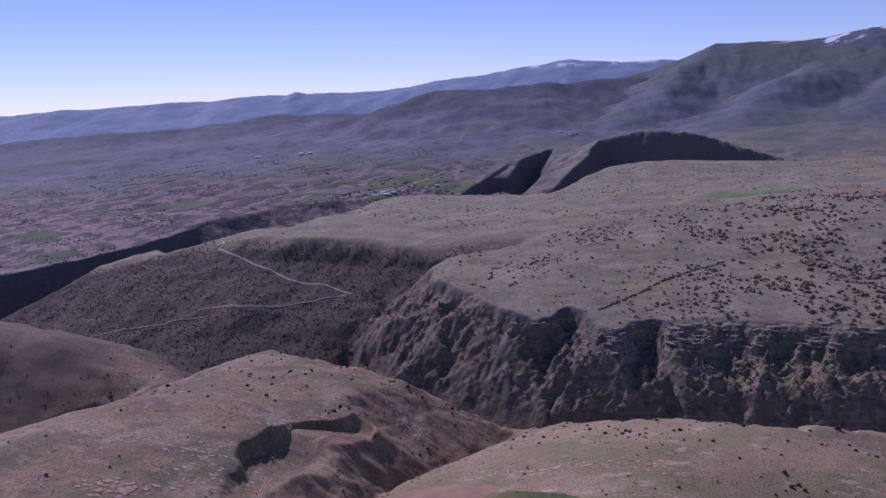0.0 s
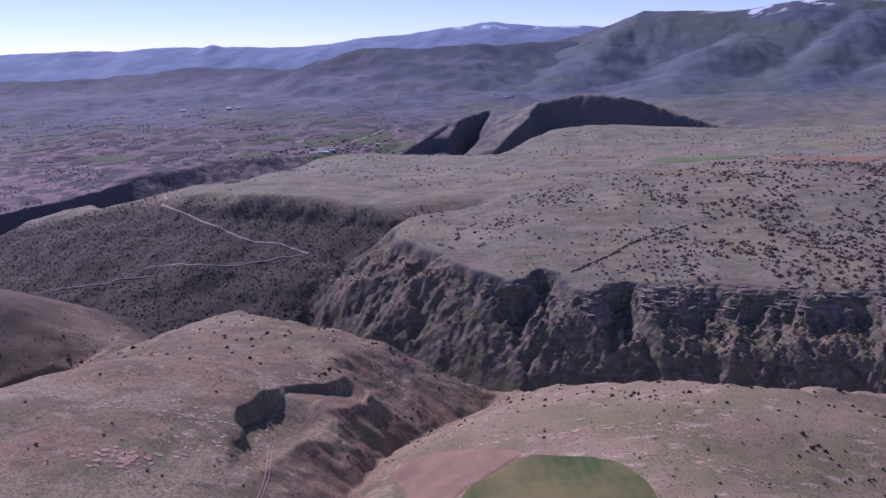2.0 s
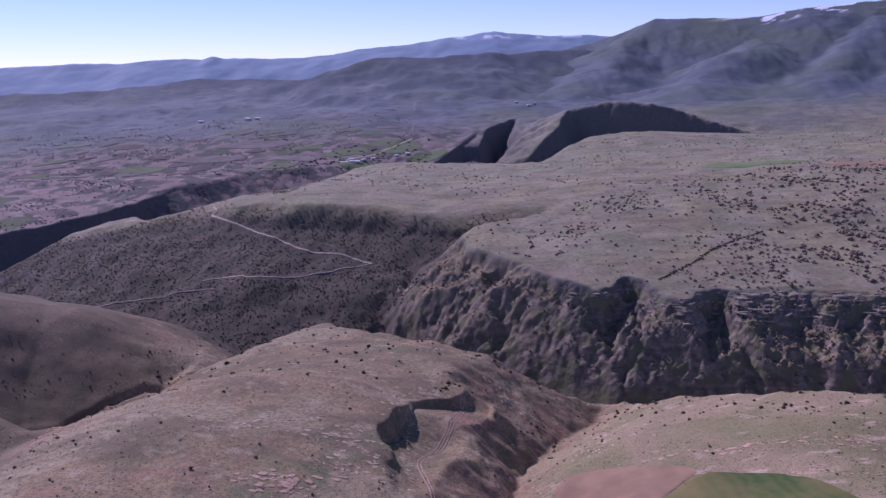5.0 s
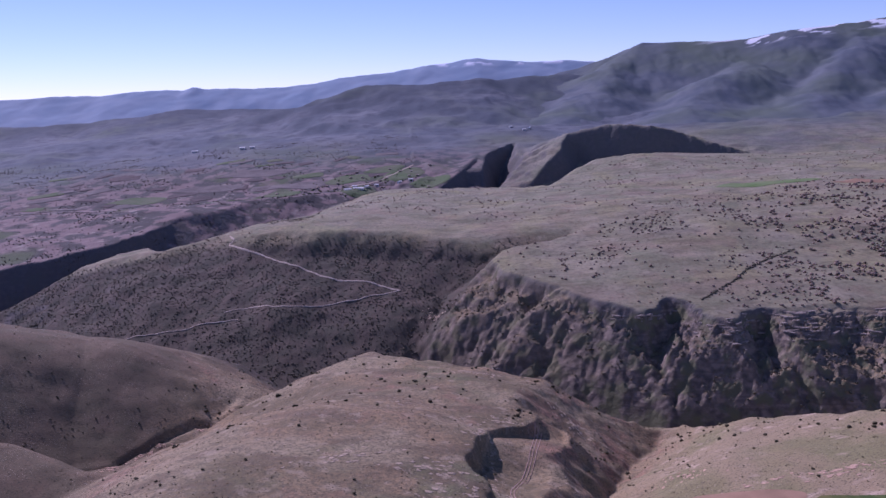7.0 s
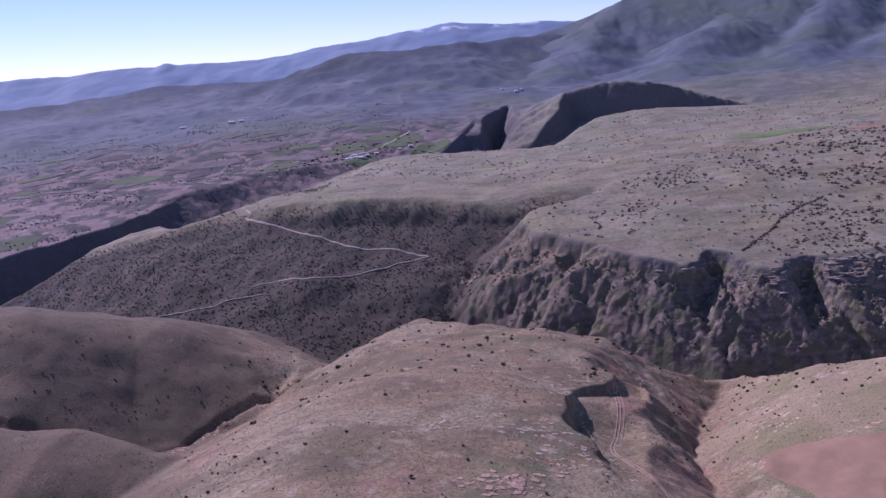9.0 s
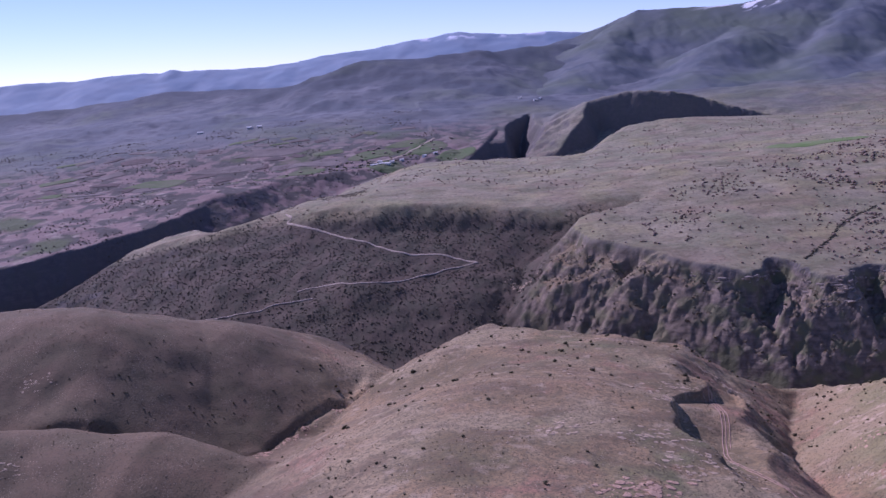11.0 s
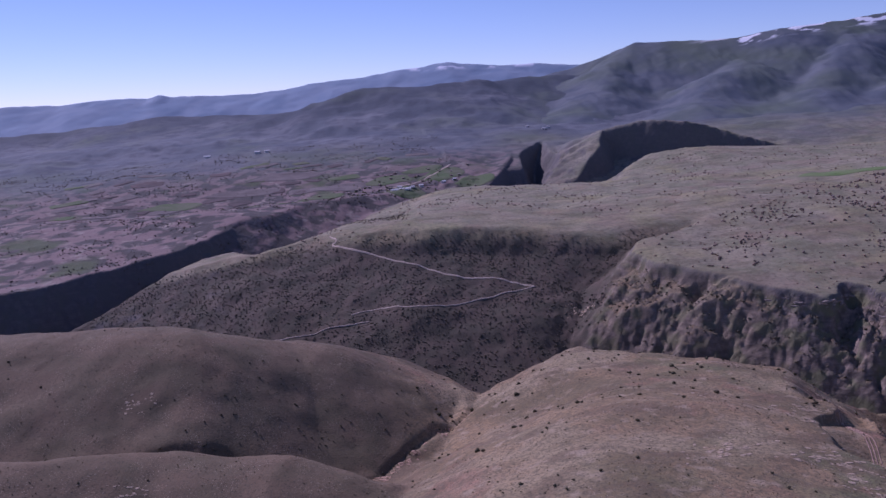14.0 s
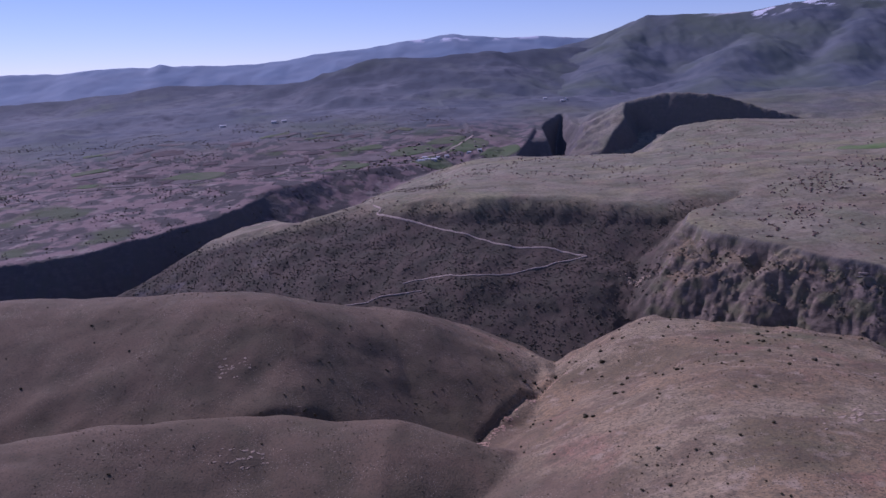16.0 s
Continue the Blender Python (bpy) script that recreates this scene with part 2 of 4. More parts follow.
def landform(x, y):
    if y.min() > 2150:
        return hill_land(x, y, np.minimum(plateau(x, y), np.where(x < 40, lowland(x, y), 999)))
    wx = x + 10 * fbm(x, y, 90, 4, 41)
    wy = y + 10 * fbm(x, y, 90, 4, 45)
    d, floor, side = along(wx, wy, GORGE)
    north = side < 0
    d3, floor3, side3 = along(wx, wy, RIVER)
    z = plateau(x, y)
    z = np.where((side3 > 0) & (x < 40), np.minimum(z, lowland(x, y)), z - crest_fall(x, y))
    rough = 4 * ridged(x, y, 35, 3, 71)
    z = np.array(z)
    m = ~north
    if m.any():
        z[m] = near_hills(x[m], y[m])
    m = north & (y > 1000)
    if m.any():
        z[m] = far_forms(x[m], y[m], wx[m], wy[m], z[m], rough[m])
    m = y > 1600
    if m.any():
        z[m] = hill_land(x[m], y[m], z[m])
        if m.all():
            return z
    # the gorge: buttressed cliffs to the east, long slopes to the west of the side valley
    d2, floor2, side2 = along(wx, wy, SIDE_VALLEY)
    east = smoothstep(-20, 20, -np.sign(side2) * d2 + 14 * fbm(x, y, 32, 3, 49))
    butt = 9 * fbm(x, y, 50, 2, 54) + 7 * (ridged(x, y, 24, 3, 53) - 0.75)
    cliff = cliff_face(x, y, floor, d) - floor
    slope = (0.45 + 0.12 * smoothstep(-180, -320, x)) * d + 0.08 * np.minimum(d, 90) + np.clip(d - 172 + 9 * fbm(x, y, 110, 2, 58), 0, 70) * 0.4 * smoothstep(-190, -120, x) + 3.5 * fbm(x, y, 45, 4, 55) * smoothstep(0, 60, d)
    slope = np.where((side3 > 0) & (x < -230), np.maximum(slope, 1.5 * d + 3 * (ridged(x, y, 30, 3, 76) - 0.7)), slope)
    south = (0.53 + 0.2 * smoothstep(160, 90, x)) * d + 5 * ridged(x, y, 40, 3, 57) * smoothstep(0, 30, d)
    wall = floor + np.where(north, east * cliff + (1 - east) * slope, south)
    z = smin(z, wall, 2.5)
    wall2 = floor2 + (1 - east) * 0.42 * d2 + east * (0.5 * d2 + np.clip(d2 - 12 + butt * 0.8, 0, 300) * 0.9)
    z = np.where(north, smin(z, wall2, 4), z)
    # the river's canyon
    z = np.where(north, smin(z, floor3 + np.clip(d3 - 6, 0, 900) * np.where(side3 > 0, 0.36 + 0.3 * smoothstep(-200, -270, x) + 0.9 * smoothstep(-290, -360, x), 0.22 + 0.08 * smoothstep(60, -40, x) + 0.1 * smoothstep(-80, -170, x) + 0.4 * smoothstep(-240, -310, x)) + np.where(side3 > 0, 0.35 + 0.6 * smoothstep(-260, -330, x), 0.4) * rough, 2.5), z)
    # ledges of rock under the rim
    rim = plateau(x, y)
    beds = smoothstep(26, 20, rim - z) * smoothstep(0.5, 3, rim - z) * east * north * smoothstep(150, 215, x + 40 * fbm(x, y, 60, 2, 60)) * smoothstep(130, 115, d)
    q = (z + 1.5 * fbm(x, y, 90, 2, 59)) / 3.0
    k = q - np.floor(q)
    z = z + beds * 3.0 * 0.85 * (smoothstep(0.55, 0.95, k) - k)
    steep = smoothstep(10, 25, z - floor) * smoothstep(115, 95, d) * east * north * smoothstep(1, 4, rim - z)
    return z + 0.3 * fbm(x, y, 14, 4, 33) + 2.0 * steep * (ridged(x, y, 9, 3, 34) - 0.7)


# ---- ground sheet ----
def smooth_shade(me):
    me.polygons.foreach_set("use_smooth", np.ones(len(me.polygons), bool))


def grid_mesh(name, X, Y, Z):
    """A mesh from grids of places."""
    n, m = X.shape
    me = bpy.data.meshes.new(name)
    idx = np.arange(n * m).reshape(n, m)
    quads = np.stack([idx[:-1, :-1], idx[:-1, 1:], idx[1:, 1:], idx[1:, :-1]], -1).reshape(-1, 4)
    me.vertices.add(n * m)
    me.vertices.foreach_set("co", np.stack([X, Y, Z], -1).astype(np.float32).ravel())
    me.loops.add(len(quads) * 4)
    me.loops.foreach_set("vertex_index", quads.astype(np.int32).ravel())
    me.polygons.add(len(quads))
    me.polygons.foreach_set("loop_start", (np.arange(len(quads)) * 4).astype(np.int32))
    me.update(calc_edges=True)
    smooth_shade(me)
    return me


def steps(marks):
    """Rows from stretches of (start, end, first step, last step)."""
    out = []
    for a, b, s0, s1 in marks:
        v = a
        while v < b:
            out.append(v)
            v += s0 + (s1 - s0) * (v - a) / (b - a)
    return np.array(out + [marks[-1][1]])


rows_y = steps([(-4900, 150, 500, 40), (150, 260, 12, 2), (260, 540, 1.5, 1.5), (540, 690, 1.1, 1.1), (690, 760, 1.5, 1.6), (760, 1000, 1.6, 2.5), (1000, 1700, 2.5, 6), (1700, 4900, 6, 90)])
u = np.linspace(-1, 1, 901)
spread = 330 + 0.66 * np.clip(rows_y, 0, 9999)
far_u = np.sign(u) * np.clip(np.abs(u) - 0.96, 0, 1) / 0.04
X = u[None, :] * spread[:, None] + far_u[None, :] ** 3 * (4900 - spread[:, None] * 0.5)
X = X + 0.05 * rows_y[:, None].clip(0, 9999)
Y = np.repeat(rows_y[:, None], len(u), 1)
Z = height(X, Y)
ground_mesh = grid_mesh("ground", X, Y, Z)
print("ground", X.shape)


def masks(X, Y, Z):
    gy = np.gradient(Z, axis=0) / np.maximum(np.gradient(Y, axis=0), 1e-3)
    gx = np.gradient(Z, axis=1) / np.maximum(np.gradient(X, axis=1), 1e-3)
    rough, noisy = fbm(X, Y, 22, 4, 81), 30 * fbm(X, Y, 60, 3, 83)
    rock = smoothstep(0.62, 0.95, np.hypot(gx, gy) + 0.35 * rough) * smoothstep(1900, 1500, Y)
    bushy = smoothstep(10, -10, X - 15 - 0.65 * (Y - 668)) * smoothstep(690, 720, Y) * smoothstep(1020, 990, Y) * smoothstep(-270, -220, X)
    rock = rock * (1 - 0.85 * bushy) * (1 - 0.9 * smoothstep(-95, -150, X) * (Y < 640)) * np.where(side_of(X, Y, GORGE) > 40, 0.12, 1)
    green = smoothstep(-0.1, 0.6, fbm(X, Y, 120, 5, 85, 0.6))
    far_turf = np.maximum(smoothstep(640, 1100, Y + 90 * fbm(X, Y, 120, 3, 86)), 0.8 * smoothstep(-20, -60, side_of(X, Y, GORGE)) * smoothstep(560, 640, Y) * smoothstep(6, 2, plateau(X, Y) - Z))
    red = smoothstep(0.05, 0.6, fbm(X, Y, 75, 5, 87, 0.6) + 0.15 * smoothstep(420, 300, Y))
    red = np.maximum(red, smoothstep(0.3, 0.5, np.hypot(gx, gy)) * smoothstep(70, 95, X) * smoothstep(230, 180, X) * (side_of(X, Y, GORGE) > 0) * 0.9)
    below = smoothstep(4, 14, plateau(X, Y) - crest_fall(X, Y) * (side_of(X, Y, RIVER) < 0) - Z) * smoothstep(560, 640, Y) * smoothstep(1120, 1000, Y)
    beyond = (side_of(X, Y, RIVER) > 0) & (X < 60)
    nose = smoothstep(-5, 15, X - 15 - 0.65 * (Y - 668)) * smoothstep(200, 140, X) * (side_of(X, Y, GORGE) < -20)
    below = below * (1 - 0.6 * nose)
    rock = rock * (1 - 0.3 * nose)
    below = np.maximum(below, 0.8 * beyond * smoothstep(130, 70, np.abs(side_of(X, Y, RIVER)) + noisy) * smoothstep(-700, -600, X))
    # far ground that takes the haze-tinted colours
    hazed_heath = smoothstep(1350, 1950, Y + 150 * fbm(X, Y, 200, 3, 89))
    fields = np.where(beyond, smoothstep(930, 1000, Y), smoothstep(1250, 1350, Y)) * smoothstep(2000, 1600, Y) * smoothstep(300, 100, X)
    gully, _, side = along(X, Y, GULLY)
    pale = smoothstep(-5, 30, side * gully + noisy) * (side_of(X, Y, GORGE) > 0) * smoothstep(60, 100, X) * smoothstep(150, 220, Y)
    brown = smoothstep(-95, -150, X + noisy) * (side_of(X, Y, GORGE) > 0) * smoothstep(150, 300, Y)
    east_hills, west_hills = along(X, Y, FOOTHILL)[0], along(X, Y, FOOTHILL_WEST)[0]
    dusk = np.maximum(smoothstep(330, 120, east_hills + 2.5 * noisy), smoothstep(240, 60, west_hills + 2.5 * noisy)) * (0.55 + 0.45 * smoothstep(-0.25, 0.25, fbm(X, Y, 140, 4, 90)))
    return rock, green, red, below, hazed_heath, fields, far_turf, pale, brown, dusk


def attribute(me, name, values):
    me.attributes.new(name, "FLOAT", "POINT").data.foreach_set("value", np.asarray(values, np.float32).ravel())


for name, values in zip(("rock", "green", "red", "scrub", "hazed_heath", "fields", "far_turf", "pale", "brown", "hazed_dark_heath"), masks(X, Y, Z)):
    attribute(ground_mesh, name, values)


# ---- materials ----
def material(name, rough=0.9):
    m = bpy.data.materials.new(name)
    m.use_nodes = True
    b = m.node_tree.nodes["Principled BSDF"]
    b.inputs["Roughness"].default_value = rough
    b.inputs["Specular IOR Level"].default_value = 0.2
    return m, m.node_tree, b


def mix(t, a, b, fac):
    n = t.nodes.new("ShaderNodeMix")
    n.data_type = "RGBA"
    for slot, v in ((6, a), (7, b), (0, fac)):
        if isinstance(v, bpy.types.NodeSocket):
            t.links.new(v, n.inputs[slot])
        else:
            n.inputs[slot].default_value = (*v, 1) if slot else v
    return n.outputs[2]


def noise_mask(t, scale, low, high, detail=4):
    n = t.nodes.new("ShaderNodeTexNoise")
    n.inputs["Scale"].default_value = scale
    n.inputs["Detail"].default_value = detail
    c = t.nodes.new("ShaderNodeNewGeometry")
    t.links.new(c.outputs["Position"], n.inputs["Vector"])
    r = t.nodes.new("ShaderNodeMapRange")
    r.inputs["From Min"].default_value, r.inputs["From Max"].default_value = low, high
    t.links.new(n.outputs[0], r.inputs[0])
    return r.outputs[0]


def value(t, name):
    n = t.nodes.new("ShaderNodeAttribute")
    n.attribute_name = name
    return n.outputs["Fac"]


def multiply(t, a, b):
    n = t.nodes.new("ShaderNodeMath")
    n.operation = "MULTIPLY"
    for slot, v in ((0, a), (1, b)):
        if isinstance(v, bpy.types.NodeSocket):
            t.links.new(v, n.inputs[slot])
        else:
            n.inputs[slot].default_value = v
    return n.outputs[0]


def bump(t, b, height, strength, distance):
    n = t.nodes.new("ShaderNodeBump")
    n.inputs["Strength"].default_value, n.inputs["Distance"].default_value = strength, distance
    t.links.new(height, n.inputs["Height"])
    t.links.new(n.outputs[0], b.inputs["Normal"])


def beds(t, scale, low, high, stretch=(0.06, 0.06, 1.0)):
    """Noise drawn out along beds of rock."""
    g = t.nodes.new("ShaderNodeNewGeometry")
    k = t.nodes.new("ShaderNodeMapping")
    k.inputs["Scale"].default_value = stretch
    n = t.nodes.new("ShaderNodeTexNoise")
    n.inputs["Scale"].default_value, n.inputs["Detail"].default_value = scale, 5
    r = t.nodes.new("ShaderNodeMapRange")
    r.inputs["From Min"].default_value, r.inputs["From Max"].default_value = low, high
    t.links.new(g.outputs["Position"], k.inputs["Vector"])
    t.links.new(k.outputs[0], n.inputs["Vector"])
    t.links.new(n.outputs[0], r.inputs[0])
    return r.outputs[0]


m_ground, t, b = material("steppe")
col = mix(t, (0.36, 0.25, 0.132), (0.225, 0.17, 0.088), noise_mask(t, 0.025, 0.42, 0.58, 6))
col = mix(t, col, (0.20, 0.21, 0.095), multiply(t, value(t, "green"), multiply(t, noise_mask(t, 0.05, 0.4, 0.58, 7), 0.85)))
col = mix(t, col, (0.40, 0.225, 0.14), multiply(t, value(t, "red"), noise_mask(t, 0.05, 0.42, 0.6, 6)))
col = mix(t, col, (0.42, 0.33, 0.19), multiply(t, noise_mask(t, 0.018, 0.5, 0.6, 5), 0.7))
col = mix(t, col, (0.17, 0.115, 0.07), multiply(t, beds(t, 0.06, 0.53, 0.62, (0.5, 1.0, 1.0)), 0.55))
col = mix(t, col, (0.14, 0.12, 0.075), multiply(t, noise_mask(t, 0.45, 0.4, 0.7, 7), 0.75))
col = mix(t, col, (0.46, 0.36, 0.235), multiply(t, noise_mask(t, 0.13, 0.56, 0.72, 8), 0.7))
col = mix(t, col, mix(t, (0.355, 0.27, 0.15), (0.25, 0.222, 0.10), noise_mask(t, 0.022, 0.44, 0.58, 7)), multiply(t, value(t, "pale"), 0.8))
col = mix(t, col, mix(t, (0.18, 0.128, 0.08), (0.145, 0.114, 0.068), noise_mask(t, 0.05, 0.4, 0.62, 6)), multiply(t, value(t, "brown"), 0.85))
streak = beds(t, 0.3, 0.54, 0.66, (0.3, 0.7, 0.7))
col = mix(t, col, (0.55, 0.41, 0.28), multiply(t, value(t, "pale"), multiply(t, streak, multiply(t, noise_mask(t, 0.025, 0.5, 0.56, 5), 0.85))))
col = mix(t, col, (0.10, 0.085, 0.055), multiply(t, noise_mask(t, 1.1, 0.54, 0.64, 5), 0.75))
col = mix(t, col, (0.50, 0.40, 0.28), multiply(t, noise_mask(t, 1.6, 0.6, 0.7, 4), multiply(t, noise_mask(t, 0.06, 0.46, 0.58, 5), 0.85)))
turf = mix(t, (0.365, 0.335, 0.235), (0.265, 0.275, 0.17), noise_mask(t, 0.03, 0.4, 0.6, 8))
turf = mix(t, turf, (0.37, 0.35, 0.17), multiply(t, noise_mask(t, 0.014, 0.52, 0.62, 6), 0.65))
turf = mix(t, turf, (0.31, 0.235, 0.175), multiply(t, noise_mask(t, 0.02, 0.54, 0.64, 7), 0.6))
turf = mix(t, turf, (0.15, 0.155, 0.09), multiply(t, beds(t, 0.1, 0.5, 0.62, (0.25, 1.0, 1.0)), 0.55))
turf = mix(t, turf, (0.12, 0.105, 0.075), multiply(t, noise_mask(t, 0.25, 0.48, 0.66, 6), 0.6))
col = mix(t, col, turf, multiply(t, value(t, "far_turf"), 0.75))
scrub = mix(t, (0.105, 0.08, 0.064), (0.066, 0.062, 0.047), noise_mask(t, 0.06, 0.4, 0.62, 7))
col = mix(t, col, scrub, multiply(t, value(t, "scrub"), 0.85))
plots = mix(t, (0.26, 0.19, 0.168), (0.10, 0.09, 0.08), noise_mask(t, 0.035, 0.46, 0.54, 9))
plots = mix(t, plots, (0.34, 0.285, 0.235), noise_mask(t, 0.06, 0.58, 0.68, 8))
plots = mix(t, plots, (0.10, 0.12, 0.06), noise_mask(t, 0.012, 0.56, 0.66, 5))
col = mix(t, col, plots, value(t, "fields"))
# far scrub and darker foothills, with distance haze mixed in as blue-grey
hazed_heath = mix(t, (0.118, 0.138, 0.158), (0.195, 0.208, 0.222), noise_mask(t, 0.008, 0.4, 0.62, 8))
hazed_heath = mix(t, hazed_heath, (0.12, 0.148, 0.122), noise_mask(t, 0.004, 0.48, 0.64, 7))
hazed_heath = mix(t, hazed_heath, (0.085, 0.095, 0.115), multiply(t, noise_mask(t, 0.03, 0.48, 0.62, 6), 0.6))
hazed_heath = mix(t, hazed_heath, (0.062, 0.078, 0.098), multiply(t, value(t, "hazed_dark_heath"), 0.85))
col = mix(t, col, hazed_heath, value(t, "hazed_heath"))
stone = mix(t, (0.30, 0.236, 0.182), (0.13, 0.11, 0.088), noise_mask(t, 0.15, 0.4, 0.62, 8))
stone = mix(t, stone, (0.12, 0.10, 0.085), multiply(t, beds(t, 0.45, 0.5, 0.62), 0.55))
stone = mix(t, stone, (0.17, 0.165, 0.095), noise_mask(t, 0.07, 0.48, 0.6, 8))
stone = mix(t, stone, (0.135, 0.128, 0.125), multiply(t, value(t, "far_turf"), 0.85))
col = mix(t, col, stone, value(t, "rock"))
t.links.new(col, b.inputs["Base Color"])
relief = t.nodes.new("ShaderNodeMath")
relief.operation = "MULTIPLY_ADD"
t.links.new(multiply(t, value(t, "rock"), noise_mask(t, 0.16, 0.25, 0.75, 9)), relief.inputs[0])
relief.inputs[1].default_value = 4.5
t.links.new(noise_mask(t, 1.0, 0.2, 0.8, 6), relief.inputs[2])
bump(t, b, relief.outputs[0], 0.3, 0.6)
ground = tagged(new("ground", ground_mesh), "dry rolling steppe with rocky gorges under scattered shrubs", "ground", kind="structure")
ground_mesh.materials.append(m_ground)

# ---- mountains ----
MOUNTAIN = [(420, 2720, 225), (560, 2660, 262), (660, 2620, 295), (740, 2580, 330), (900, 2520, 326), (1010, 2480, 326), (1120, 2440, 346), (1320, 2440, 363), (1520, 2460, 390), (1900, 2500, 440), (2600, 2500, 470)]
MOUNTAIN_SPURS = [[(740, 2580, 322), (627, 2440, 252), (500, 2240, 190), (430, 2100, 140)], [(1079, 2450, 314), (960, 2330, 262), (874, 2200, 225), (706, 2000, 150)],
                  [(1320, 2440, 345), (1155, 2200, 268), (980, 2000, 172)], [(1560, 2440, 378), (1430, 2150, 290), (1250, 1950, 190)], [(1900, 2500, 430), (1700, 2150, 310), (1560, 1950, 220)]]
FAR_RIDGE = [(-3600, 4200, 200), (-2002, 4200, 228), (-1191, 4200, 252), (-1010, 4200, 258), (-961, 4200, 270), (-900, 4200, 258), (-544, 4200, 255), (-382, 4200, 268), (-166, 4200, 304), (-5, 4200, 312), (156, 4200, 338), (384, 4200, 356), (585, 4200, 343), (800, 4200, 338), (1400, 4200, 300)]


def patch(name, x0, x1, y0, y1, nx, ny, shape, snow, mat, label, category):
    X, Y = np.meshgrid(np.linspace(x0, x1, nx), np.linspace(y0, y1, ny))
    Z = shape(X, Y)
    me = grid_mesh(name, X, Y, Z)
    attribute(me, "snow", snow(X, Y, Z))
    me.materials.append(mat)
    return tagged(new(name, me), label, category, kind="structure")


# the slopes' blue-grey is distance haze painted into the base colour
m_mountain, t, b = material("hazed_mountain")
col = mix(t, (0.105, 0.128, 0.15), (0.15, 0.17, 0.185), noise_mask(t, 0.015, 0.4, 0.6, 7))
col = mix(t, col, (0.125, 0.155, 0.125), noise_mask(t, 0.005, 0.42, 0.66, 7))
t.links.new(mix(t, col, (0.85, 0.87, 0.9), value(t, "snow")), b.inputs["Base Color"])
# haze over the farthest ridge, put into its colour as pale blue
m_far, t, b = material("haze_blue_hills")
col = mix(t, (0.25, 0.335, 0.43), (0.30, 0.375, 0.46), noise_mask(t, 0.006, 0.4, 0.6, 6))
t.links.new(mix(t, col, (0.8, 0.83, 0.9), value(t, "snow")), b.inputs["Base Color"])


def mountain_shape(X, Y):
    wx, wy = X + 50 * fbm(X, Y, 300, 4, 91), Y + 50 * fbm(X, Y, 300, 4, 93)
    d, z, side = along(wx, wy, MOUNTAIN)
    top = z - 20
    h = top - (top - 70) * (1 - np.exp(-d / 330.0)) - 0.05 * d
    for line in MOUNTAIN_SPURS:
        h = smax(h, ridge(wx, wy, line, 0.46, 0.36, 45), 16)
    d0, z0, _ = along(X, Y, MOUNTAIN)
    h = np.maximum(h, z0 + 3 * fbm(X, Y, 70, 3, 96) - 0.5 * (np.sqrt(d0 * d0 + 400) - 20))
    h = h + ((ridged(X, Y * 0.4, 110, 5, 95) - 0.7) * 5.5 + (ridged(X, Y * 0.5, 45, 3, 98) - 0.7) * 1.6) * smoothstep(0, 140, d0)
    return smax(h, height(X, Y) - 14, 50)


def mountain_snow(X, Y, Z):
    d, _, side = along(X, Y, MOUNTAIN)
    streak = smoothstep(0.12, 0.2, fbm(X, Y * 3.5, 110, 4, 101) + 0.00016 * (X - 1100))
    return streak * smoothstep(75, 45, d) * smoothstep(850, 1000, X)


def ridge_snow(X, Y, Z):
    return smoothstep(0.1, 0.3, fbm(X, Y, 90, 4, 103)) * smoothstep(318, 340, Z) * smoothstep(100, 250, X)


mountain = patch("mountain", 250, 2600, 1750, 3300, 410, 290, mountain_shape, mountain_snow, m_mountain, "dark mountain range, blue haze painted into its colour, with streaks of snow", "mountain")
far_ridge = patch("far_ridge", -3600, 1400, 3800, 4500, 420, 60, lambda X, Y: ridge(X, Y, FAR_RIDGE, 0.4, 0.4, 20) + 14 * fbm(X, Y, 260, 4, 97), ridge_snow, m_far, "mountain ridge at the horizon, haze painted in as blue, with a snowy summit", "mountain")


# ---- roads and fields ----
def part(name, me, mat, parent, label=""):
    """One mesh object under a thing or a part."""
    ob = new(name, me)
    if mat is not None and not me.materials:
        me.materials.append(mat)
    ob.parent = parent
    return tagged(ob, label)


def mesh(name, verts, faces, mat=None, smooth=False):
    me = bpy.data.meshes.new(name)
    me.from_pydata([tuple(v) for v in np.asarray(verts, float)], [], [tuple(int(i) for i in f) for f in faces])
    if smooth:
        smooth_shade(me)
    if mat is not None:
        me.materials.append(mat)
    return me


def curve_through(points, step):
    """A smooth line through places (Catmull-Rom), in steps of about that many metres."""
    p = np.array(points, float)
    p = np.vstack([2 * p[0] - p[1], p, 2 * p[-1] - p[-2]])
    out = []
    for a, b, c, d in zip(p, p[1:], p[2:], p[3:]):
        n = max(2, int(np.hypot(*(c - b)) / step))
        for u in np.arange(n) / n:
            out.append(0.5 * (2 * b + (c - a) * u + (2 * a - 5 * b + 4 * c - d) * u * u + (3 * b - a - 3 * c + d) * u ** 3))
    return np.array(out + [p[-2]])


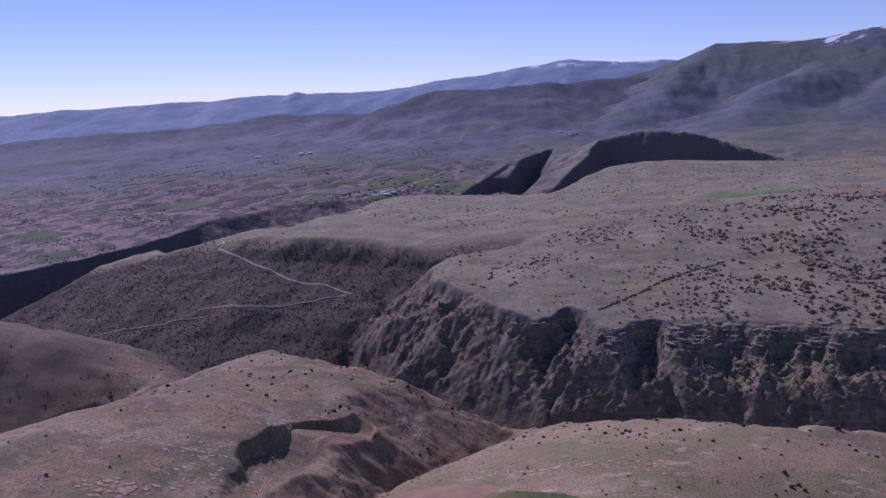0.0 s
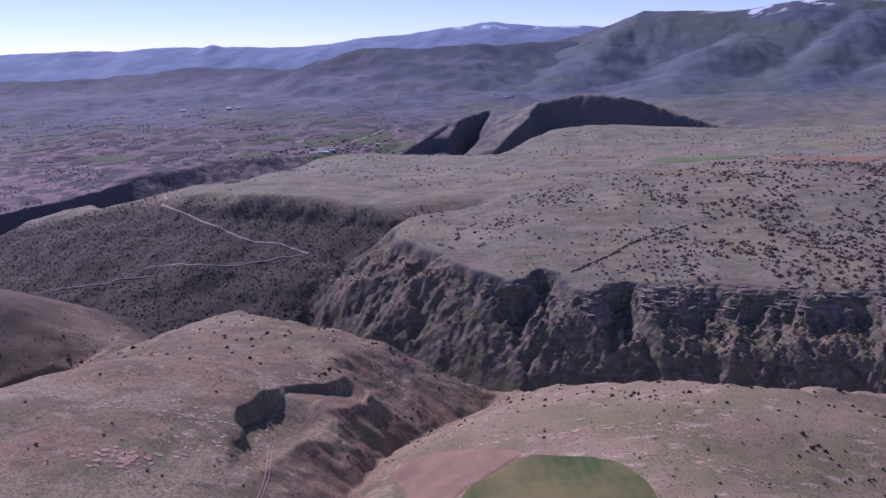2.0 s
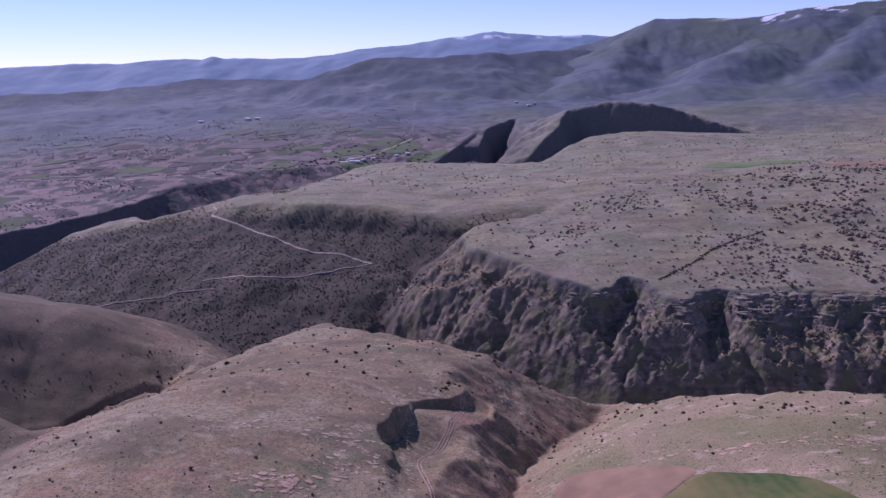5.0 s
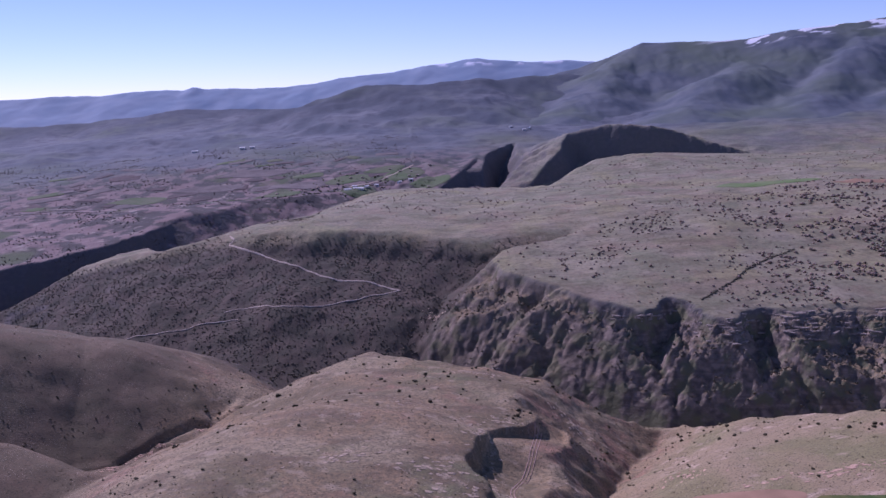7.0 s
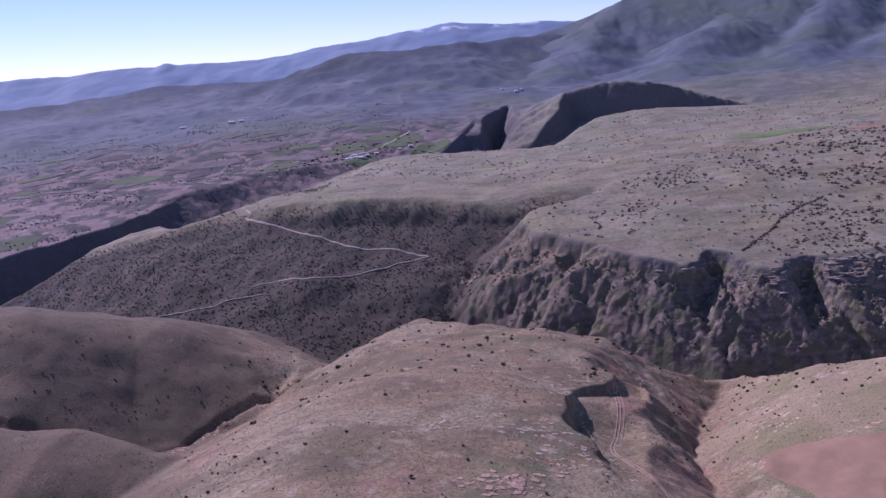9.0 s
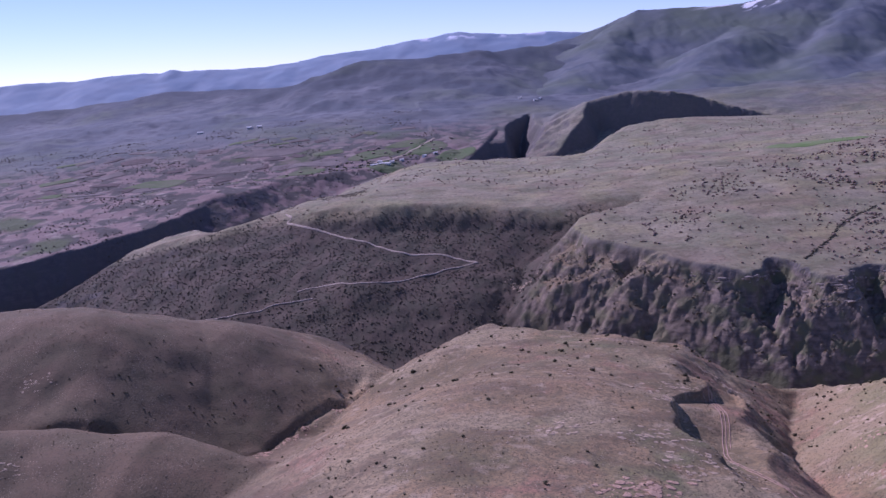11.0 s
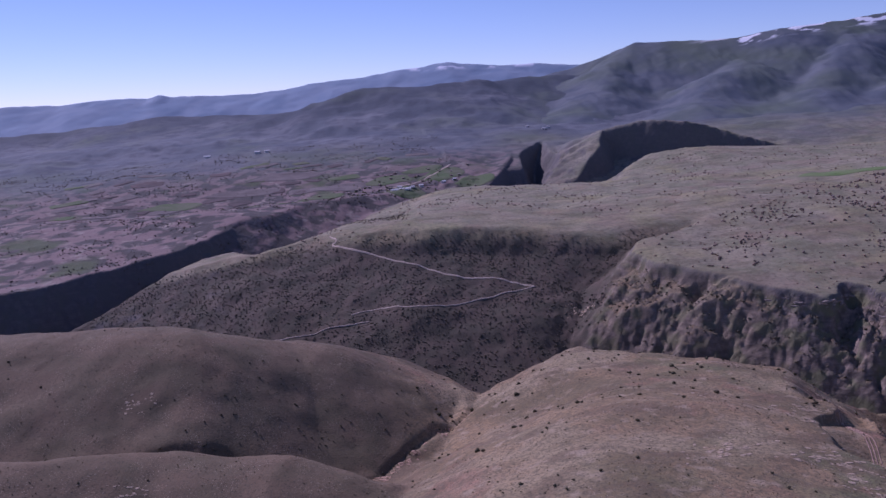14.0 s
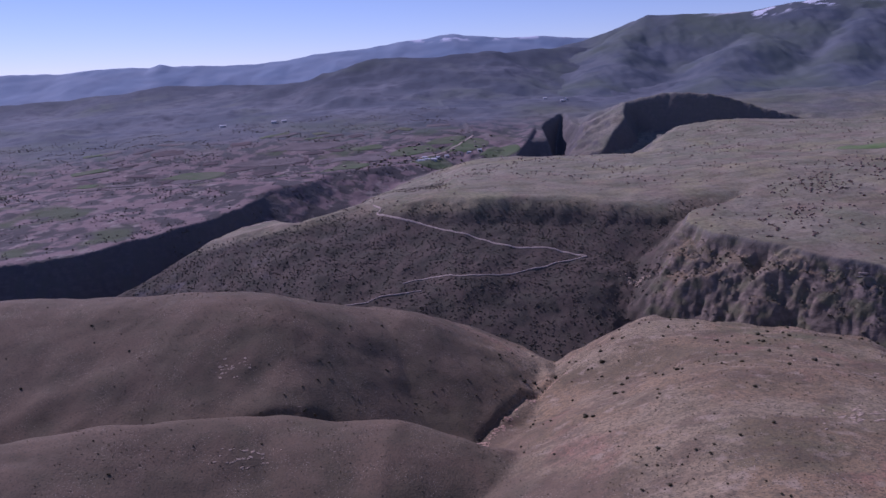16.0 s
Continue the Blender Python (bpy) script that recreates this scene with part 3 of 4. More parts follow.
def ribbon(line, width, lift, offset=0.0, wobble=0.15, seed=0):
    """Verts and faces of a worn strip laid over the ground along a line."""
    way = np.gradient(line, axis=0)
    way /= np.maximum(np.hypot(way[:, 0], way[:, 1]), 1e-6)[:, None]
    side = np.stack([-way[:, 1], way[:, 0]], 1)
    run = np.arange(len(line)) * 1.0
    verts = []
    for k, f in enumerate((-0.5, -0.2, 0.2, 0.5)):
        w = width * f * (1 + wobble * perlin(run * 0.17, run * 0 + k + seed, seed))
        q = line + side * (offset + w)[:, None]
        verts.append(np.column_stack([q, height(q[:, 0], q[:, 1]) + (lift if abs(f) < 0.4 else lift * 0.4)]))
    v = np.stack(verts, 1).reshape(-1, 3)
    faces = [(4 * i + k, 4 * i + k + 1, 4 * i + 5 + k, 4 * i + 4 + k) for i in range(len(line) - 1) for k in range(3)]
    return v, faces


m_road, t, b = material("pale_dirt")
t.links.new(mix(t, (0.62, 0.50, 0.38), (0.46, 0.36, 0.27), noise_mask(t, 0.4, 0.35, 0.65, 6)), b.inputs["Base Color"])
bump(t, b, noise_mask(t, 1.5, 0.2, 0.8, 5), 0.5, 0.2)
m_track, t, b = material("red_dirt")
t.links.new(mix(t, (0.50, 0.33, 0.25), (0.38, 0.26, 0.20), noise_mask(t, 0.5, 0.35, 0.65, 6)), b.inputs["Base Color"])

ZIGZAG_UPPER = [(-169, 935), (-162, 920), (-166, 915), (-146, 893), (-125, 879), (-97, 856), (-78, 844), (-53, 825), (-26, 815), (-6, 807), (16, 794)]
ZIGZAG_LOWER = [(16, 794), (-16, 790), (-43, 788), (-68, 784), (-97, 785), (-128, 801), (-152, 801)]
ZIGZAG_FOOT = [(-137, 787), (-163, 789), (-197, 789), (-238, 796), (-275, 802)]
CREST_ROAD = [(-205, 985), (-240, 978), (-280, 984), (-325, 992)]
for line, width, label in ((CREST_ROAD, 1.6, "pale dirt road along the canyon's brink"), (ZIGZAG_UPPER, 1.8, "pale dirt road descending a scrubby hillside"), (ZIGZAG_LOWER, 1.3, "narrow dirt road doubling back across a scrubby hillside"), (ZIGZAG_FOOT, 1.1, "narrow dirt road along the foot of a scrubby hillside")):
    v, f = ribbon(curve_through(line, 2.0), width, 0.75)
    tagged(new("dirt_road", mesh("dirt_road", v, f, m_road, True)), label, "road", kind="structure")
TRACK = [(90, 428), (88, 420), (86, 410), (81, 389), (73, 368), (67, 349), (70, 325), (73, 308), (74, 285), (72, 250)]
for offset, width, seed in ((-0.9, 0.5, 1), (0.6, 0.45, 2), (2.3, 0.4, 3)):
    stretch = TRACK if offset < 1 else TRACK[:5]
    v, f = ribbon(curve_through(stretch, 1.5), width, 0.25, offset, 0.5, seed)
    tagged(new("wheel_track", mesh("wheel_track", v, f, m_track, True)), "reddish wheel rut climbing through a grassy hollow", "track", kind="structure")
VALLEY_ROAD = [(-70, 1440), (-36, 1456), (-5, 1490), (18, 1524), (40, 1560)]
v, f = ribbon(curve_through(VALLEY_ROAD, 4.0), 5.0, 1.2)
tagged(new("dirt_road", mesh("dirt_road", v, f, m_road, True)), "pale straight road between green fields in the valley", "road", kind="structure")


def field(outline, mat, name, label, lift=0.35, step=3.0):
    """A field: rings from its outline to its middle, laid over the ground."""
    edge = curve_through(list(outline) + [outline[0]], step)[:-1]
    middle = edge.mean(0)
    rings = 12
    faces, n = [], len(edge)
    q = np.vstack([middle + (edge - middle) * (1 - k / rings) for k in range(rings)] + [middle[None]])
    raise_by = np.full(len(q), lift)
    raise_by[:n] *= 0.2
    v = np.column_stack([q, height(q[:, 0], q[:, 1]) + raise_by])
    for k in range(rings - 1):
        faces += [(k * n + i, k * n + (i + 1) % n, (k + 1) * n + (i + 1) % n, (k + 1) * n + i) for i in range(n)]
    faces += [((rings - 1) * n + i, (rings - 1) * n + (i + 1) % n, rings * n) for i in range(n)]
    return tagged(new(name, mesh(name, v, faces, mat, True)), label, "field", kind="structure")


def crop(name, a, c, scale):
    m, t, b = material(name)
    k = t.nodes.new("ShaderNodeTexWave")
    k.inputs["Scale"].default_value, k.inputs["Distortion"].default_value, k.inputs["Detail"].default_value = 0.06, 9.0, 5.0
    g = t.nodes.new("ShaderNodeNewGeometry")
    t.links.new(g.outputs["Position"], k.inputs["Vector"])
    col = mix(t, a, c, noise_mask(t, scale, 0.35, 0.65, 6))
    t.links.new(mix(t, col, c, multiply(t, k.outputs["Fac"], 0.18)), b.inputs["Base Color"])
    bump(t, b, noise_mask(t, 0.9, 0.2, 0.8, 6), 0.4, 0.3)
    return m


m_crop = crop("young_crop", (0.06, 0.10, 0.025), (0.25, 0.20, 0.075), 0.022)
m_plough = crop("bare_soil", (0.37, 0.23, 0.14), (0.29, 0.185, 0.11), 0.1)
m_meadow = crop("green_meadow", (0.11, 0.16, 0.065), (0.16, 0.17, 0.10), 0.03)
m_bright = crop("bright_meadow", (0.13, 0.22, 0.06), (0.19, 0.23, 0.10), 0.03)
m_pale = crop("fallow", (0.24, 0.205, 0.18), (0.16, 0.135, 0.12), 0.03)
m_brown = crop("brown_plot", (0.165, 0.12, 0.11), (0.11, 0.09, 0.082), 0.03)
field([(189, 315), (207, 306), (221, 289), (229, 255), (222, 215), (185, 205), (150, 240), (158, 290), (172, 306)], m_crop, "crop_field", "young green crop field on the rounded hill")
field([(134, 306), (126, 330), (138, 348), (167, 334), (185, 319), (168, 304), (153, 286), (146, 250), (130, 262)], m_plough, "ploughed_field", "bare reddish ploughed field beside the green crop")
field([(405, 1046), (440, 1072), (520, 1074), (545, 1048), (500, 1032), (440, 1030)], m_bright, "meadow", "bright green meadow strip on the plateau", 0.8)
field([(540, 1020), (620, 1040), (690, 1010), (610, 985)], m_plough, "ploughed_field", "brown ploughed strip on the plateau", 0.8)
for outline, mat, label in (([(-30, 1470), (0, 1520), (40, 1545), (60, 1510), (20, 1465)], m_meadow, "green valley meadow beside the pale road"),
                            ([(-120, 1480), (-85, 1515), (-40, 1510), (-50, 1478), (-90, 1465)], m_meadow, "green village meadow among small houses"),
                            ([(-50, 1525), (-20, 1555), (25, 1560), (10, 1528), (-20, 1515)], m_meadow, "green plot beyond the valley road"),
                            ([(-225, 1420), (-190, 1445), (-150, 1440), (-165, 1415)], m_meadow, "green irrigated plot at the village's edge"),
                            ([(-90, 1400), (-60, 1440), (-30, 1430), (-20, 1390), (-60, 1375)], m_meadow, "green orchard plot near the houses"),
                            ([(30, 1440), (60, 1480), (100, 1480), (95, 1440), (60, 1420)], m_meadow, "green orchard plot below the hillside"),
                            ([(-480, 1450), (-440, 1480), (-380, 1470), (-400, 1435)], m_meadow, "green irrigated plot on the dry plain"),
                            ([(-390, 1500), (-330, 1520), (-250, 1505), (-290, 1475)], m_pale, "pale fallow plot on the dry plain"),
                            ([(-320, 1560), (-260, 1600), (-180, 1590), (-220, 1550)], m_pale, "pale fallow plot among dark hedges"),
                            ([(-200, 1470), (-160, 1500), (-110, 1490), (-130, 1455)], m_pale, "pale fallow plot near the valley orchards")):
    field(outline, mat, "valley_field", label, 1.0, 6.0)
plots = np.random.RandomState(23)
for i in range(60):
    cx, cy = plots.uniform(-620, 20), plots.uniform(1330, 1700)
    if side_of(np.array([cx]), np.array([cy]), RIVER)[0] < 40:
        continue
    w, h, turn = plots.uniform(10, 30), plots.uniform(6, 14), plots.normal(0.3, 0.35)
    corners = [(cx + a * w * math.cos(turn) - c * h * math.sin(turn), cy + a * w * math.sin(turn) + c * h * math.cos(turn))
               for a, c in ((-1, -1), (0, -1.05), (1, -0.9), (1.05, 0), (1, 1), (0, 0.95), (-0.95, 1), (-1, 0))]
    kind = (m_pale, m_brown, m_meadow, m_brown)[i % 4]
    field(corners, kind, "valley_field", {m_pale: "pale fallow plot on the dry plain", m_brown: "brown ploughed plot on the dry plain", m_meadow: "dull green plot on the dry plain"}[kind], 0.9, 5.0)

# ---- shrubs ----
ico_v = []
gold = (1 + 5 ** 0.5) / 2
for a in (-1, 1):
    for c in (-gold, gold):
        ico_v += [(0, a, c), (a, c, 0), (c, 0, a)]
ico_v = np.array(ico_v) / math.hypot(1, gold)
ico_f = [(i, j, k) for i in range(12) for j in range(i + 1, 12) for k in range(j + 1, 12)
         if all(np.linalg.norm(ico_v[p] - ico_v[q]) < 1.2 for p, q in ((i, j), (j, k), (i, k)))]
ico_f = np.array([f if np.dot(np.cross(ico_v[f[1]] - ico_v[f[0]], ico_v[f[2]] - ico_v[f[0]]), ico_v[f[0]]) > 0 else (f[0], f[2], f[1]) for f in ico_f])


def finer(v, f):
    v, made, out = [tuple(p) for p in v], {}, []

    def middle(i, j):
        key = (min(i, j), max(i, j))
        if key not in made:
            p = np.array(v[i]) + np.array(v[j])
            made[key] = len(v)
            v.append(tuple(p / np.linalg.norm(p)))
        return made[key]
    for i, j, k in f:
        a, c, d = middle(i, j), middle(j, k), middle(k, i)
        out += [(i, a, d), (a, j, c), (d, c, k), (a, c, d)]
    return np.array(v), np.array(out)


ball_v, ball_f = finer(ico_v, ico_f)


def leaf_material(name, a, c):
    """Thin foliage: light comes through it as well."""
    m, t, b = material(name, 0.85)
    g = t.nodes.new("ShaderNodeNewGeometry")
    col = mix(t, a, c, g.outputs["Random Per Island"])
    col = mix(t, col, tuple(x * 0.6 for x in a), noise_mask(t, 2.5, 0.4, 0.65, 3))
    t.links.new(col, b.inputs["Base Color"])
    thin = t.nodes.new("ShaderNodeBsdfTranslucent")
    t.links.new(col, thin.inputs["Color"])
    both = t.nodes.new("ShaderNodeMixShader")
    both.inputs[0].default_value = 0.4
    t.links.new(b.outputs[0], both.inputs[1])
    t.links.new(thin.outputs[0], both.inputs[2])
    t.links.new(both.outputs[0], t.nodes["Material Output"].inputs["Surface"])
    return m


m_shrub = leaf_material("shrub_leaf", (0.15, 0.14, 0.075), (0.18, 0.145, 0.10))
m_twig = leaf_material("bare_twigs", (0.50, 0.37, 0.30), (0.38, 0.30, 0.22))
m_dense = leaf_material("dense_scrub", (0.21, 0.20, 0.13), (0.25, 0.205, 0.15))
m_scrub = leaf_material("hill_scrub", (0.23, 0.21, 0.145), (0.27, 0.22, 0.165))
m_bush = leaf_material("valley_bush", (0.17, 0.155, 0.12), (0.23, 0.19, 0.16))
m_tree = leaf_material("tree_leaf", (0.17, 0.21, 0.09), (0.22, 0.23, 0.12))
m_stem, t, b = material("stem_bark")
b.inputs["Base Color"].default_value = (0.12, 0.09, 0.07, 1)


def crown_mesh(rng, lumps, leaves):
    """An uneven crown about two metres across: ragged lumps with loose leaf sprays round them."""
    verts, faces, n = [], [], 0
    for i in range(lumps):
        a, r = rng.uniform(0, 6.28), rng.uniform(0.15, 0.6)
        size = rng.uniform(0.4, 0.72) * np.array([1, 1, rng.uniform(0.7, 0.95)])
        v = ball_v * rng.uniform(0.72, 1.25, (len(ball_v), 1)) * size + (r * math.cos(a), r * math.sin(a), rng.uniform(0.5, 1.0))
        verts.append(v), faces.append(ball_f + n)
        n += len(v)
    for i in range(leaves):
        d = rng.normal(0, 1, 3)
        d /= np.linalg.norm(d)
        p = d * (0.98, 0.98, 0.6) + (0, 0, 0.78)
        v = p + rng.normal(0, 0.13, (3, 3))
        verts.append(v), faces.append(np.array([[n, n + 1, n + 2]]))
        n += 3
    return mesh("crown", np.vstack(verts), np.vstack(faces), m_shrub)


def stem_mesh(rng):
    verts, faces = [], []
    for i in range(4):
        a = i * 1.57 + rng.uniform(-0.4, 0.4)
        base, top = np.array([0.06 * math.cos(a), 0.06 * math.sin(a), -0.35]), np.array([0.35 * math.cos(a), 0.35 * math.sin(a), 0.75])
        n = len(verts)
        for p, r in ((base, 0.06), (top, 0.025)):
            verts += [p + (r * math.cos(k * 2.09), r * math.sin(k * 2.09), 0) for k in range(3)]
        faces += [(n + k, n + (k + 1) % 3, n + 3 + (k + 1) % 3, n + 3 + k) for k in range(3)]
    return mesh("stem", verts, faces, m_stem)


def scatter(seed, count, x0, x1, y0, y1, density):
    """Places thinned by a density between 0 and 1."""
    rng = np.random.RandomState(seed)
    x, y = rng.uniform(x0, x1, count), rng.uniform(y0, y1, count)
    keep = rng.uniform(0, 1, count) < density(x, y)
    return x[keep], y[keep], rng


def steepness(x, y):
    return np.hypot(height(x + 1.5, y) - height(x - 1.5, y), height(x, y + 1.5) - height(x, y - 1.5)) / 3


def near_density(x, y):
    clump = smoothstep(-0.25, 0.4, fbm(x, y, 55, 3, 111))
    d, _, _ = along(x, y, GULLY)
    right = smoothstep(95, 125, x)
    off = (np.hypot((x - 188) / 48, (y - 265) / 58) > 1) & (np.hypot((x - 150) / 36, (y - 312) / 42) > 1)
    return (0.35 + 0.65 * clump) * (0.62 + 0.38 * right + 1.6 * np.exp(-(d / 16) ** 2)) * (side_of(x, y, GORGE) > 25) * off * (0.4 + 0.6 * smoothstep(-170, -110, x))


hx, hy, rng = scatter(5, 3200, -400, 420, 250, 640, near_density)
hs = rng.uniform(0.34, 0.72, len(hx)) + 0.6 * (rng.uniform(0, 1, len(hx)) < 0.25) * rng.uniform(0.2, 1, len(hx))
hs = hs * (0.48 + 0.52 * smoothstep(-160, -100, hx) - 0.08 * smoothstep(100, 130, hx))
order = np.argsort(np.hypot(hx - 40, hy - 60))
hx, hy, hs = hx[order], hy[order], hs[order]
hz = height(hx, hy)
kinds = []
for i in range(6):
    thing = tagged(new("shrub"), "small dark rounded shrub on the dry grassy slope", "shrub", group="shrubs on the hills")
    part("crown", crown_mesh(rng, 4, 40), m_shrub, thing)
    part("stem", stem_mesh(rng), m_stem, thing)
    kinds.append(thing)
for i in range(min(300, len(hx))):
    m = pose(hx[i], hy[i], hz[i], 0, 0, rng.uniform(0, 360)) @ Matrix.Diagonal((hs[i] * 1.15, hs[i] * 1.15, hs[i], 1))
    if i < 6:
        kinds[i].matrix_basis = m
    else:
        copy_thing(kinds[i % 6], m)


def brush(name, x, y, size, squash, mat, label, category, rng, fine=False, lumps=2):
    """Many ragged shrubs as one object."""
    z = height(x, y)
    bv, bf = (ball_v, ball_f) if fine else (ico_v, ico_f)
    V, F, n = [], [], 0
    for k in range(lumps):
        shift = rng.normal(0, 0.55 if k else 0.0, (len(x), 2)) * size[:, None]
        s = size * (1.0 if k == 0 else 0.7)
        v = bv[None] * rng.uniform(0.62, 1.25, (len(x), len(bv), 1)) * np.stack([s, s, s * squash], 1)[:, None, :]
        v = v + np.stack([x + shift[:, 0], y + shift[:, 1], z + s * squash * 0.6], 1)[:, None, :]
        V.append(v.reshape(-1, 3))
        F.append((bf[None] + (np.arange(len(x)) * len(bv))[:, None, None]).reshape(-1, 3) + n)
        n += len(x) * len(bv)
    V, F = np.vstack(V), np.vstack(F)
    me = bpy.data.meshes.new(name)
    me.vertices.add(len(V))
    me.vertices.foreach_set("co", V.astype(np.float32).ravel())
    me.loops.add(F.size)
    me.loops.foreach_set("vertex_index", F.astype(np.int32).ravel())
    me.polygons.add(len(F))
    me.polygons.foreach_set("loop_start", (np.arange(len(F)) * 3).astype(np.int32))
    me.update(calc_edges=True)
    me.materials.append(mat)
    return tagged(new(name, me), label, category, kind="stuff")


rng = np.random.RandomState(19)
line = curve_through([p[:2] for p in RAVINE], 2.2)
line = line[rng.uniform(0, 1, len(line)) < 0.6]
brush("ravine_shrubs", line[:, 0] + rng.normal(0, 1.2, len(line)), line[:, 1] + rng.normal(0, 1.2, len(line)), rng.uniform(0.25, 0.7, len(line)), 0.8, m_shrub, "dark shrubs lining the small ravine between two hills", "shrubs", rng)
rest = slice(300, None)
if len(hx) > 300:
    brush("shrubs", hx[rest], hy[rest], hs[rest] * 1.1, 0.8, m_shrub, "small dark shrubs dotted over the farther dry slopes", "shrubs", rng, True)


x, y, rng = scatter(20, 420, -255, -150, 440, 540, lambda x, y: np.exp(-((x + 196) / 34) ** 2 - ((y - 482) / 26) ** 2) * smoothstep(-0.15, 0.2, fbm(x, y, 22, 3, 112)))
brush("shrubs", x, y, rng.uniform(0.22, 0.62, len(x)), 0.8, m_shrub, "dark shrubs gathered in a shallow fold of the smooth hillside", "shrubs", rng, True)
m_tuft = leaf_material("dry_tussock", (0.24, 0.19, 0.10), (0.17, 0.15, 0.08))
x, y, rng = scatter(18, 14000, -330, 360, 260, 560, lambda x, y: (side_of(x, y, GORGE) > 20) * (0.25 + 0.75 * smoothstep(-0.1, 0.35, fbm(x, y, 35, 4, 131))))
brush("grass_tussocks", x, y, rng.uniform(0.12, 0.34, len(x)), 0.7, m_tuft, "small dry grass tussocks dotting the near hills", "grass", rng, lumps=1)


def plateau_density(x, y):
    clump = smoothstep(0.0, 0.42, fbm(x, y, 75, 4, 121) + 0.3 * smoothstep(330, 480, x) * smoothstep(820, 700, y) + 0.1 * smoothstep(250, 350, x))
    flat = (side_of(x, y, GORGE) < -70) & (side_of(x, y, SIDE_VALLEY) < 4)
    return (0.1 + 0.9 * clump) * flat * smoothstep(0.6, 0.35, steepness(x, y))


x, y, rng = scatter(11, 11000, 60, 820, 600, 1000, plateau_density)
brush("plateau_shrubs", x, y, (0.45 + 0.85 * rng.uniform(0, 1, len(x)) ** 1.6) * (1.1 + 0.7 * smoothstep(280, 420, x) + 0.35 * (rng.uniform(0, 1, len(x)) < 0.15)), 0.75, m_twig, "purplish brown leafless shrubs scattered over the plateau", "shrubs", rng)
x, y, rng = scatter(12, 6000, -200, 1000, 900, 1300, lambda x, y: 0.12 + 0.8 * smoothstep(0.05, 0.4, fbm(x, y, 90, 4, 123) + 0.15 * smoothstep(400, 600, x)))
brush("plateau_shrubs", x, y, 0.5 + 0.8 * rng.uniform(0, 1, len(x)) ** 1.5, 0.75, m_twig, "brown shrubs on the far part of the plateau", "shrubs", rng)


def slope_density(x, y):
    z = height(x, y)
    below = smoothstep(2, 8, plateau(x, y) - crest_fall(x, y) - z)
    return below * (side_of(x, y, GORGE) < -10) * (side_of(x, y, SIDE_VALLEY) > -3) * (side_of(x, y, RIVER) < -12) * (0.55 + 0.45 * smoothstep(-0.2, 0.3, fbm(x, y, 40, 3, 125)))


x, y, rng = scatter(13, 52000, -520, 150, 665, 1040, slope_density)
clear = np.min([along(x, y, [(a, c, 0) for a, c in line])[0] for line in (ZIGZAG_UPPER, ZIGZAG_LOWER, ZIGZAG_FOOT)], axis=0) > 2.8
x, y = x[clear], y[clear]
brush("hillside_scrub", x, y, 0.28 + 0.75 * rng.uniform(0, 1, len(x)) ** 1.8, 0.6, m_scrub, "dense dark scrub covering the steep hillside", "scrub", rng, lumps=1)


def cliff_density(x, y):
    e = side_of(x, y, GORGE)
    return (e < -15) * (e > -110) * (plateau(x, y) - height(x, y) > 5) * (side_of(x, y, SIDE_VALLEY) < 0) * smoothstep(1.4, 0.7, steepness(x, y))


x, y, rng = scatter(14, 20000, 20, 700, 500, 800, cliff_density)
brush("cliff_scrub", x, y, 0.4 + 0.9 * rng.uniform(0, 1, len(x)) ** 2, 0.65, m_dense, "dark scrub clinging to ledges of the gorge wall", "scrub", rng)
x, y, rng = scatter(15, 32000, -900, 70, 990, 1900, lambda x, y: (side_of(x, y, RIVER) > 20) * smoothstep(90, 0, x) * (0.08 + smoothstep(0.05, 0.4, fbm(x, y, 80, 4, 127))))
brush("valley_trees", x, y, 0.4 + 1.0 * rng.uniform(0, 1, len(x)) ** 2.5, 0.8, m_bush, "dark bushes and hedges over the dry plain", "trees", rng, lumps=1)
x, y, rng = scatter(16, 900, -190, 130, 1360, 1560, lambda x, y: np.exp(-((x + 40) / 90) ** 2 - ((y - 1440) / 60) ** 2) * smoothstep(-0.2, 0.2, fbm(x, y, 30, 3, 129)))
brush("village_trees", x, y, rng.uniform(0.8, 1.7, len(x)), 1.2, m_tree, "green orchard trees round the valley houses", "trees", rng)
# the hedge on the old field bank
line = curve_through([(255, 648), (292, 681), (320, 713), (345, 735), (378, 758)], 1.6)
rng = np.random.RandomState(17)
brush("hedge", line[:, 0] + rng.normal(0, 0.5, len(line)), line[:, 1] + rng.normal(0, 0.5, len(line)), rng.uniform(0.6, 1.2, len(line)), 0.8, m_dense, "dark scrubby hedge along a field bank on the plateau", "hedge", rng)

# ---- rocks ----
m_rock, t, b = material("pale_limestone")
col = mix(t, (0.60, 0.45, 0.30), (0.42, 0.32, 0.215), noise_mask(t, 0.5, 0.35, 0.65, 6))
t.links.new(mix(t, col, (0.20, 0.18, 0.15), noise_mask(t, 1.4, 0.58, 0.7, 5)), b.inputs["Base Color"])
bump(t, b, noise_mask(t, 2.0, 0.2, 0.8, 6), 0.6, 0.25)
m_pink, t, b = material("pink_limestone")
col = mix(t, (0.64, 0.42, 0.28), (0.46, 0.30, 0.20), noise_mask(t, 0.5, 0.35, 0.65, 6))
t.links.new(mix(t, col, (0.24, 0.19, 0.16), noise_mask(t, 1.4, 0.6, 0.7, 5)), b.inputs["Base Color"])
bump(t, b, noise_mask(t, 2.0, 0.2, 0.8, 6), 0.6, 0.25)


